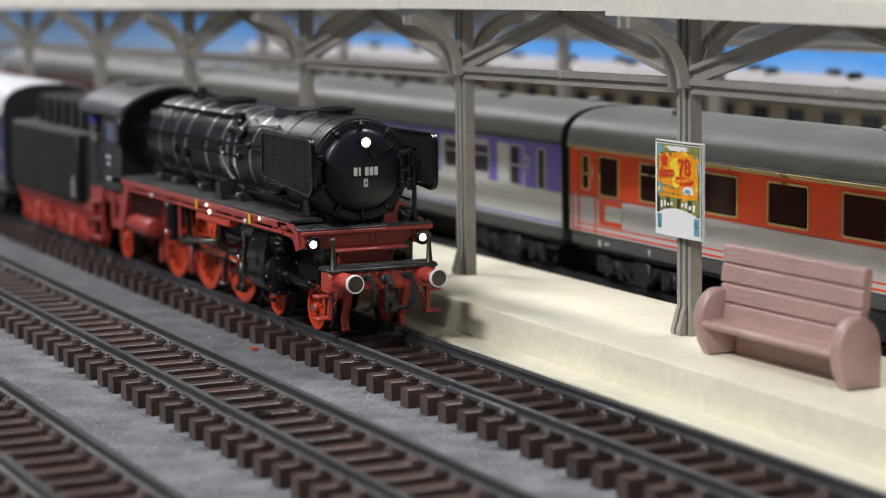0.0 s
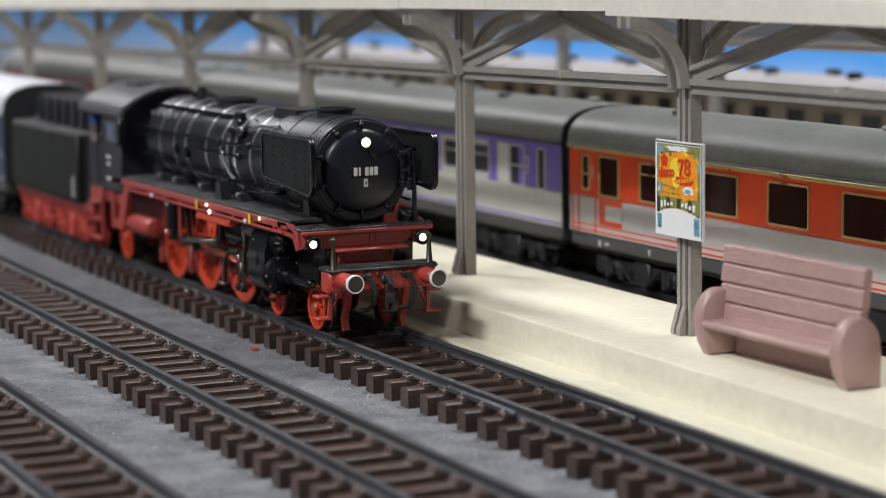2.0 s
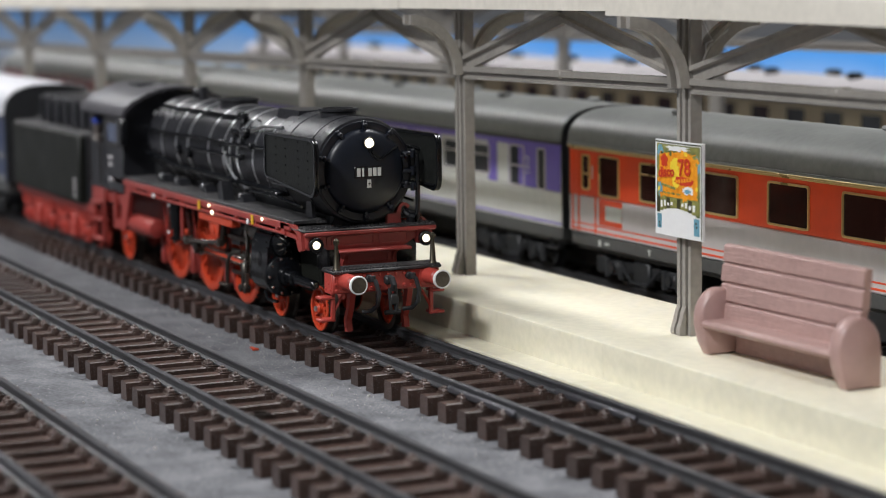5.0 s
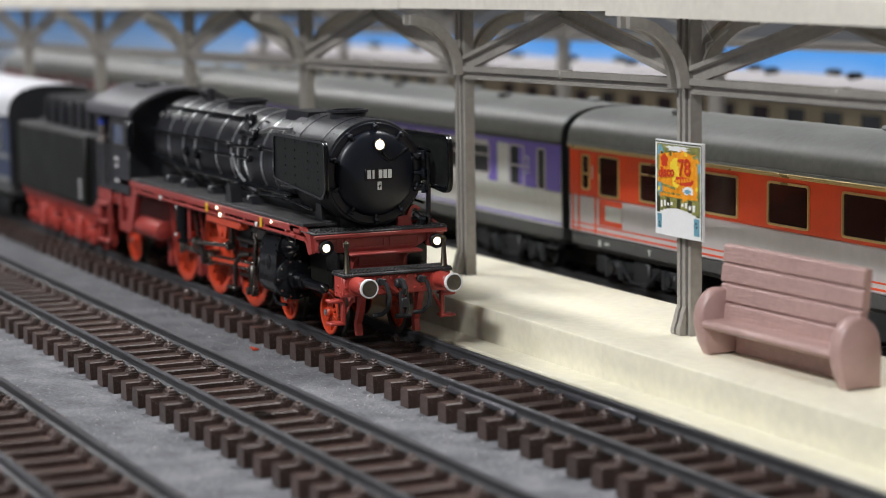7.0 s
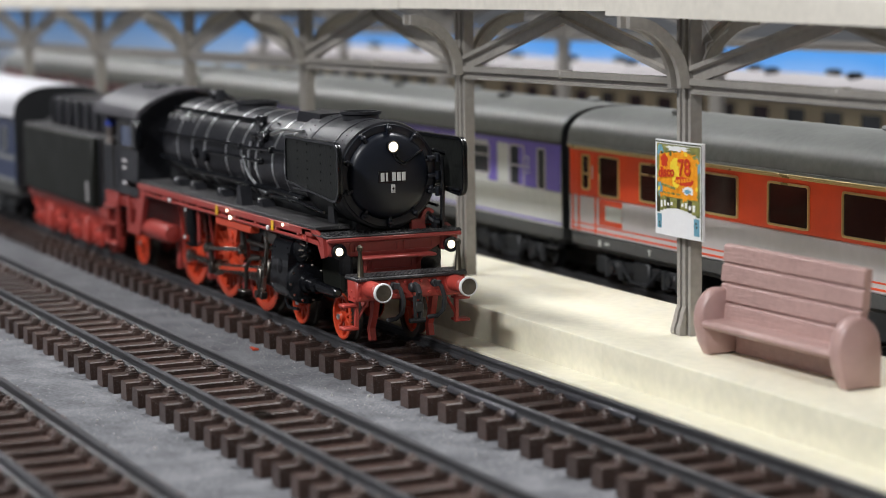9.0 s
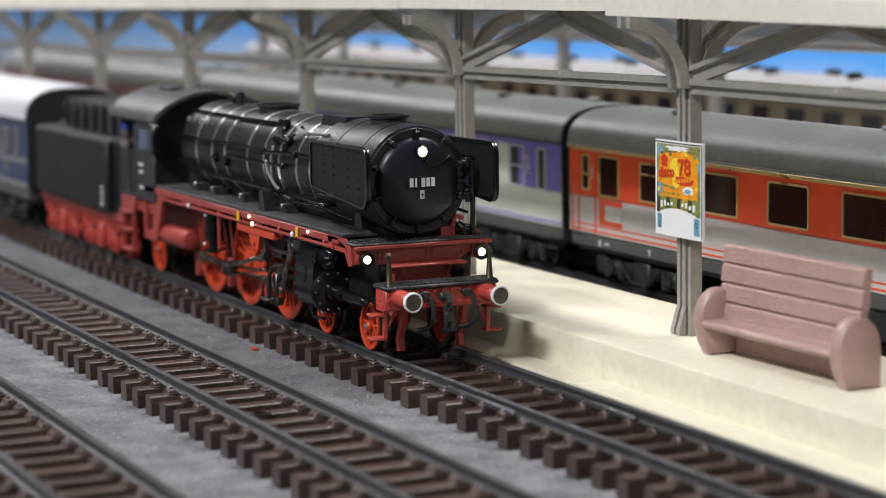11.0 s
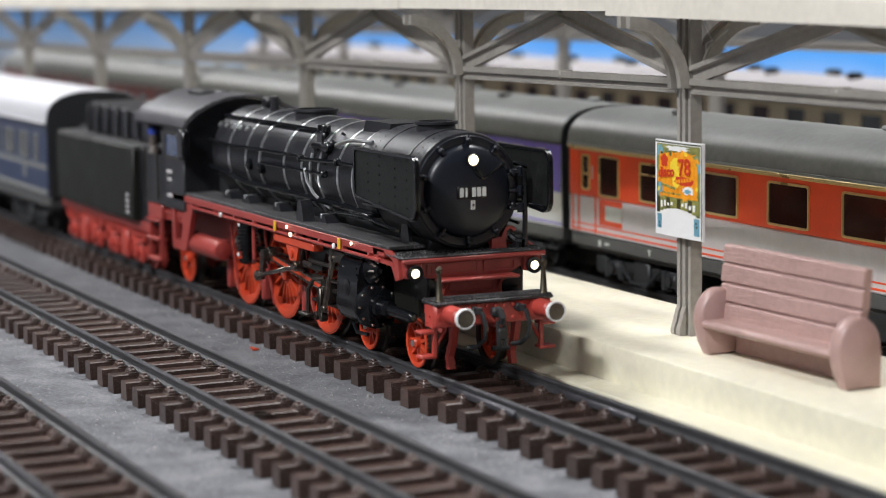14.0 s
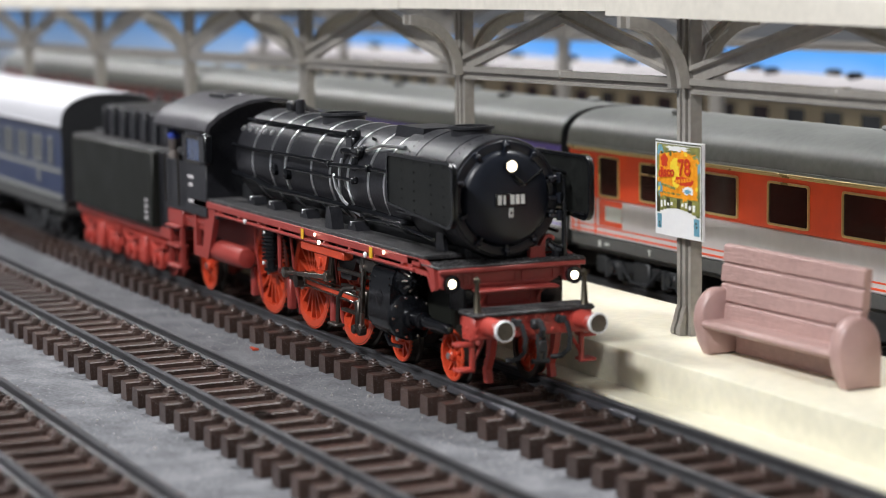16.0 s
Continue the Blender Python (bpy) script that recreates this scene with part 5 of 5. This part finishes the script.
        xh = Mesh().box(-2.4, 2.4, s * 12.8 - 1.3, s * 12.8 + 1.3, -3.0, 2.6, 0.5).cyl((0, s * 12.6, 0), 0.7, 0, 22, "x", 10).cyl((0, 0, 0), 1.2, min(s * 13, s * 15), max(s * 13, s * 15), "y", 12)
        xh.box(-1.0, 1.0, s * 15.2 - 0.4, s * 15.2 + 0.4, -5.8, 0.8, 0.3)
        for dx in (-1.6, 1.6):
            xh.cyl((dx, 0, -5.6), 1.0, min(s * 14.2, s * 15.8), max(s * 14.2, s * 15.8), "y", 10)
        cross = part("crosshead", xh, M_DARKSTEEL, o, at=(DRIVERS[1] + ln, 0, AXLE_Z))
        MOVERS.append(("cross", cross, DRIVERS[1], ln))
        # lever from the valve spindle down to the crosshead arm; origin at its upper pin
        cl = Mesh().prism([(-0.9, 0.9), (0.9, 0.9), (0.5, -4), (0.6, -13.4), (-0.6, -13.4), (-0.5, -4)], s * 15.0 - 0.35, s * 15.0 + 0.35, "y").rev([(s * 14.5, 1.1), (s * 15.7, 0.9)], (0, 0, 0), "y", 12).rev([(s * 14.5, 0.9), (s * 15.6, 0.8)], (0, 0, -13.2), "y", 10)
        lever = part("combination_lever", cl, M_STEEL, o, at=(-57.2, 0, 26.2))
        MOVERS.append(("lever", lever, DRIVERS[1], ln))
        # return crank, turning with the driven wheel, and the rod that it drives
        ex, ez = -ECC * math.sin(LAG), -ECC * math.cos(LAG)
        rc = Mesh().prism([(-1.2, -CRANK - 0.9), (1.2, -CRANK - 0.9), (ex + 1.0, ez - 0.4), (ex + 0.4, ez + 1.0), (ex - 0.8, ez + 0.8)], min(s * 14.2, s * 14.9), max(s * 14.2, s * 14.9), "y")
        rc.rev([(s * 13.6, 1.6), (s * 15.1, 1.5), (s * 15.3, 0.9)], (0, 0, -CRANK), "y", 14).rev([(s * 14.2, 1.1), (s * 15.3, 1.0)], (ex, 0, ez), "y", 12)
        crank = part("return_crank", rc, M_DARKSTEEL, o, at=(DRIVERS[1], 0, AXLE_Z))
        MOVERS.append(("wheel", crank, DRIVERS[1], DR))
        er = Mesh().box(0, ROD, s * 15.7 - 0.3, s * 15.7 + 0.3, -0.5, 0.5, 0.15).rev([(s * 15.2, 1.25), (s * 16.2, 1.2), (s * 16.4, 0.7)], (0, 0, 0), "y", 12).rev([(s * 15.2, 1.1), (s * 16.2, 1.0)], (ROD, 0, 0), "y", 12)
        ecc = part("eccentric_rod", er, M_STEEL, o, "bright steel eccentric rod", at=(DRIVERS[1], 0, AXLE_Z))
        MOVERS.append(("eccentric", ecc, DRIVERS[1], ROD))
        lk = Mesh().strip([(1.0, 2.4), (1.4, 0), (1.0, -5.6)], [(-1.0, 2.4), (-0.6, 0), (-1.0, -5.6)], min(s * 14.6, s * 15.2), max(s * 14.6, s * 15.2), "y", False).rev([(s * 14.4, 1.2), (s * 15.9, 1.1)], (0, 0, -5.4), "y", 12).rev([(s * 13.0, 0.9), (s * 15.6, 0.8)], (0, 0, 0), "y", 10)
        link = part("expansion_link", lk, M_DARKSTEEL, o, at=(DRIVERS[1] + ROD, 0, LINK_Z + 5.4))
        MOVERS.append(("link", link, DRIVERS[1], ROD))
    part("valve_casing", Mesh().box(-39.5, -27.0, -8.6, 8.6, 14.6, 30.2, 0.6), M_TENDER, o, "black casing between the cylinders")
    # cab
    roofp = [(17.0, 49.4), (16.3, 51.2), (13.6, 53.4), (9.0, 55.6), (4.5, 56.9), (0, 57.3)]
    roof_out = roofp + [(-y, z) for y, z in roofp[-2::-1]]
    roof_in = [(y * 0.95, z - 0.8) for y, z in roof_out]
    part("cab_roof", Mesh().strip(roof_out, roof_in, -196, -153.5, "x", False), M_CAB_ROOF, o, "arched dusty dark cab roof", angle=50)
    part("roof_vent", Mesh().box(-182, -170, -6, 2, 56.2, 57.6, 0.4), M_BLACK, o)
    fr = [(16, 32), (16, 49.4), (12.6, 53.2), (8.4, 55), (0, 56.5), (-8.4, 55), (-12.6, 53.2), (-16, 49.4), (-16, 32)]
    part("cab_front", Mesh().prism(fr, -156.5, -155.6, "x"), M_BLACK, o)
    for s in (-1, 1):
        y0, y1 = sorted((s * 15.4, s * 16.2))
        side = Mesh().box(-188, -156, y0, y1, 27.5, 40.6, 0.15).box(-159.5, -156, y0, y1, 40.4, 50, 0.15).box(-174.6, -171.6, y0, y1, 40.4, 50, 0.15).box(-174.6, -156, y0, y1, 47.6, 50, 0.15)
        cs = part("cab_side", side, M_BLACK, o, "black cab side with open window")
        wf = Mesh().strip(rrect(-171.6, -159.5, 40.6, 47.6, 0.8), rrect(-170.8, -160.3, 41.4, 46.9, 0.6), s * 16.2 - 0.15, s * 16.2 + 0.35, "y")
        part("window_frame", wf, M_DARKSTEEL, cs)
        part("pane", Mesh().box(-171.0, -160.0, min(s * 15.9, s * 16.1), max(s * 15.9, s * 16.1), 41.0, 47.2), M_PANE_BLUE, cs, "blue-grey reflecting pane")
        part("deflector_glass", Mesh().box(-156.2, -151.4, min(s * 15.6, s * 18.0), max(s * 15.6, s * 18.0), 41.2, 48.8, 0.5), M_GLOSS, cs)
        for z, w in ((36.6, 4.6), (34.6, 3.4), (30.4, 4.2)):
            part("lettering_bar", Mesh().box(-168 - w / 2, -168 + w / 2, min(s * 16.2, s * 16.28), max(s * 16.2, s * 16.28), z, z + 0.9), M_COACH_SILVER, cs)
        part("handrail", Mesh().tube([(-187, s * 16.9, 29), (-187, s * 16.9, 42)], 0.3).tube([(-176, s * 16.9, 29), (-176, s * 16.9, 42)], 0.3), M_DARKSTEEL, cs)
        part("step_plate", Mesh().box(-188, -176, s * 15.4 - 0.7, s * 15.4 + 0.7, 23.5, 27.4, 0.2), M_RED, o)
        for z in (12, 17.5, 22.6):
            part("cab_step", Mesh().box(-188, -178, s * 15.4 - 1.6, s * 15.4 + 1.6, z, z + 0.8, 0.2), M_RED, o, "red cab step")
        for x in (-187.6, -178.4):
            part("step_hanger", Mesh().box(x - 0.5, x + 0.5, s * 15.4 - 0.6, s * 15.4 + 0.6, 12, 27, 0.15), M_RED, o)
        part("rear_girder", Mesh().box(-188, -158, s * 14.2 - 0.7, s * 14.2 + 0.7, 23.5, 28.2, 0.3).box(-186, -160, s * 14.9 - 0.4, s * 14.9 + 0.4, 25, 26.4, 0.3), M_RED, o)
    part("backhead", Mesh().rev([(-160, 10.4), (-157, 11)], (0, 0, 43), "x", 24), M_BLACK, o)
    part("cab_floor", Mesh().box(-188, -150, -15.4, 15.4, 27.6, 28.6, 0.2), M_UNDER, o)
    # plain crew figurine in the cab
    fg = Mesh().rev([(28.6, 1.8), (34, 2.0), (40, 1.9), (42.4, 1.0), (43.4, 1.4), (45.4, 1.4), (46.4, 1.7), (47.4, 0.5)], (-189.4, -13.6, 0), "z", 12)
    fig = part("figurine", fg, mat("figurine_grey", (0.12, 0.1, 0.09), 0.5), None)
    fig.data.materials.append(mat("figurine_blue", (0.03, 0.06, 0.35), 0.5))
    for q in fig.data.polygons:
        q.material_index = 1 if q.center.z > 45 * MM else 0
    tagged(fig, "tiny plain figurine with blue cap in the cab", "figurine")
    return o, fig


LOCO, FIG = locomotive()


def tender():
    o = thing("tender", 0, 0, 0, "olive-black model tender with red bogies coupled behind the locomotive", "tender")
    part("tank", Mesh().box(-281, -201.5, -16.2, 16.2, 20.6, 41.0, 0.5), M_TENDER, o, "plain dark tank")
    part("top_ledge", Mesh().box(-281, -201.5, -15.6, 15.6, 40.8, 41.6, 0.4), M_DARKDUST, o)
    bunker = part("coal_bunker", Mesh().prism([(-9.6, 41.8), (-9.6, 49.4), (-8.6, 50.6), (8.6, 50.6), (9.6, 49.4), (9.6, 41.8)], -267, -206, "x"), M_BLACK, o)
    for k in range(7):
        for s in (-1, 1):
            part("bunker_rib", Mesh().box(-265 + k * 10 - 0.6, -265 + k * 10 + 0.6, s * 9.9 - 0.6, s * 9.9 + 0.6, 41.8, 50.2, 0.2), M_BLACK, bunker)
    for s in (-1, 1):
        y0, y1 = sorted((s * 16.2, s * 16.27))
        for z, w in ((27.2, 2.2), (25.6, 2.8), (24.0, 2.4), (22.4, 2.8)):
            part("lettering_bar", Mesh().box(-207 - w / 2, -207 + w / 2, y0, y1, z, z + 0.8), M_COACH_SILVER, o)
    part("end_wall", Mesh().box(-202.2, -190.0, -14, 14, 20.8, 41, 0.3), M_BLACK, o)
    part("frame", Mesh().box(-284, -194, -14, 14, 17.6, 20.8, 0.4), M_RED, o)
    for cx in (-218, -260):
        g = part("bogie", Mesh().box(cx - 5, cx + 5, -11, 11, 12, 17.6, 0.5), M_RED_BEAM, o, "red tender bogie")
        for s in (-1, 1):
            m = Mesh().box(cx - 18, cx + 18, s * 12 - 0.8, s * 12 + 0.8, 11, 14.6, 0.3).tube([(cx - 20, s * 13.6, 16.6), (cx + 20, s * 13.6, 16.6)], 0.5)
            for dx in (-12.5, 12.5):
                m.box(cx + dx - 3, cx + dx + 3, s * 13 - 1, s * 13 + 1, 8.6, 15, 0.6)
                m.tube([(cx + dx - 6, s * 13.4, 15.6), (cx + dx, s * 13.6, 14), (cx + dx + 6, s * 13.4, 15.6)], 0.8)
                m.rev([(-0.7, 1.6), (0.7, 1.4)], (cx + dx, s * 14.2, 11.6), "y", 10)
            m.box(cx - 3, cx + 3, s * 13.4 - 1, s * 13.4 + 1, 9, 17, 0.5)
            part("side_frame", m, M_RED_BEAM, g)
        for dx in (-12.5, 12.5):
            for s in (-1, 1):
                w = Mesh().rev([(s * 7.2, 6.2), (s * 7.8, 6.2), (s * 8.0, 5.6), (s * 9.7, 5.5), (s * 9.7, 4.8), (s * 9.2, 4.4), (s * 9.2, 1e-4)], (0, 0, 0), "y", 22)
                part("wheel", w, M_RED_BEAM, g, at=(cx + dx, 0, RAIL_TOP + 5.55))
    return o


TENDER = tender()
blue_windows = [(-13 - 9.4 * k - (3 if k % 2 else 0), 5.6, 30.5, 39.0, 0) for k in range(30)]
BLUE = coach(-292, 0, 270, [(19.6, 42.6, M_COACH_BLUE)], M_ROOF_WHITE, "dark blue express coach with pale stripes and white roof", blue_windows, M_COACH_ROOF, M_WINDOW_GREY,
             [(-135, 268, 28.0, 29.4, M_COACH_ROOF, 0.14), (-135, 268, 20.0, 21.6, M_COACH_ROOF, 0.14), (-28, 3, 24.0, 29.5, M_COACH_ROOF, 0.3)], z_top=52.5, gutter=42.6, group="coach behind the tender")


def motions():
    for ob in (LOCO, TENDER, FIG):
        walk(ob, [(t, Matrix.Translation((s * MM, 0, 0))) for t, s in WAY])
    walk(BLUE, [(t, Matrix.Translation(((s - 292) * MM, 0, 0))) for t, s in WAY])
    START = radians(PHASE)
    for kind, ob, x, r in MOVERS:
        rows = []
        for t, s in WAY:
            turn = s / (DR if kind != "wheel" else r)
            a = START + s / DR
            # the crank pin stands below the axle at angle zero and goes back first
            px, pz = -CRANK * math.sin(a), -CRANK * math.cos(a)
            if kind == "wheel":
                m = Matrix.Translation((x * MM, 0, (RAIL_TOP + r) * MM)) @ Matrix.Rotation(turn + START, 4, "Y")
            elif kind == "couple":
                m = Matrix.Translation((px * MM, 0, (AXLE_Z + pz) * MM))
            elif kind in ("eccentric", "link"):
                ex, ez = x - ECC * math.sin(a + LAG), AXLE_Z - ECC * math.cos(a + LAG)
                rise = math.asin((LINK_Z - ez) / r)
                if kind == "eccentric":
                    m = Matrix.Translation((ex * MM, 0, ez * MM)) @ Matrix.Rotation(-rise, 4, "Y")
                else:
                    m = Matrix.Translation(((x + r) * MM, 0, (LINK_Z + 5.4) * MM)) @ Matrix.Rotation(math.atan2(x + r - ex - r * math.cos(rise), 5.4), 4, "Y")
            elif kind == "lever":
                foot = x + px + math.sqrt(r * r - pz * pz)
                m = Matrix.Translation((-57.2 * MM, 0, 26.2 * MM)) @ Matrix.Rotation(math.atan2(-57.2 - foot - 1.6, 13.2), 4, "Y")
            else:
                reach = math.sqrt(r * r - pz * pz)
                if kind == "connect":
                    m = Matrix.Translation(((x + px) * MM, 0, (AXLE_Z + pz) * MM)) @ Matrix.Rotation(math.atan2(pz, reach), 4, "Y")
                else:
                    m = Matrix.Translation(((x + px + reach) * MM, 0, AXLE_Z * MM))
            rows.append((t, m))
        walk(ob, rows)


motions()
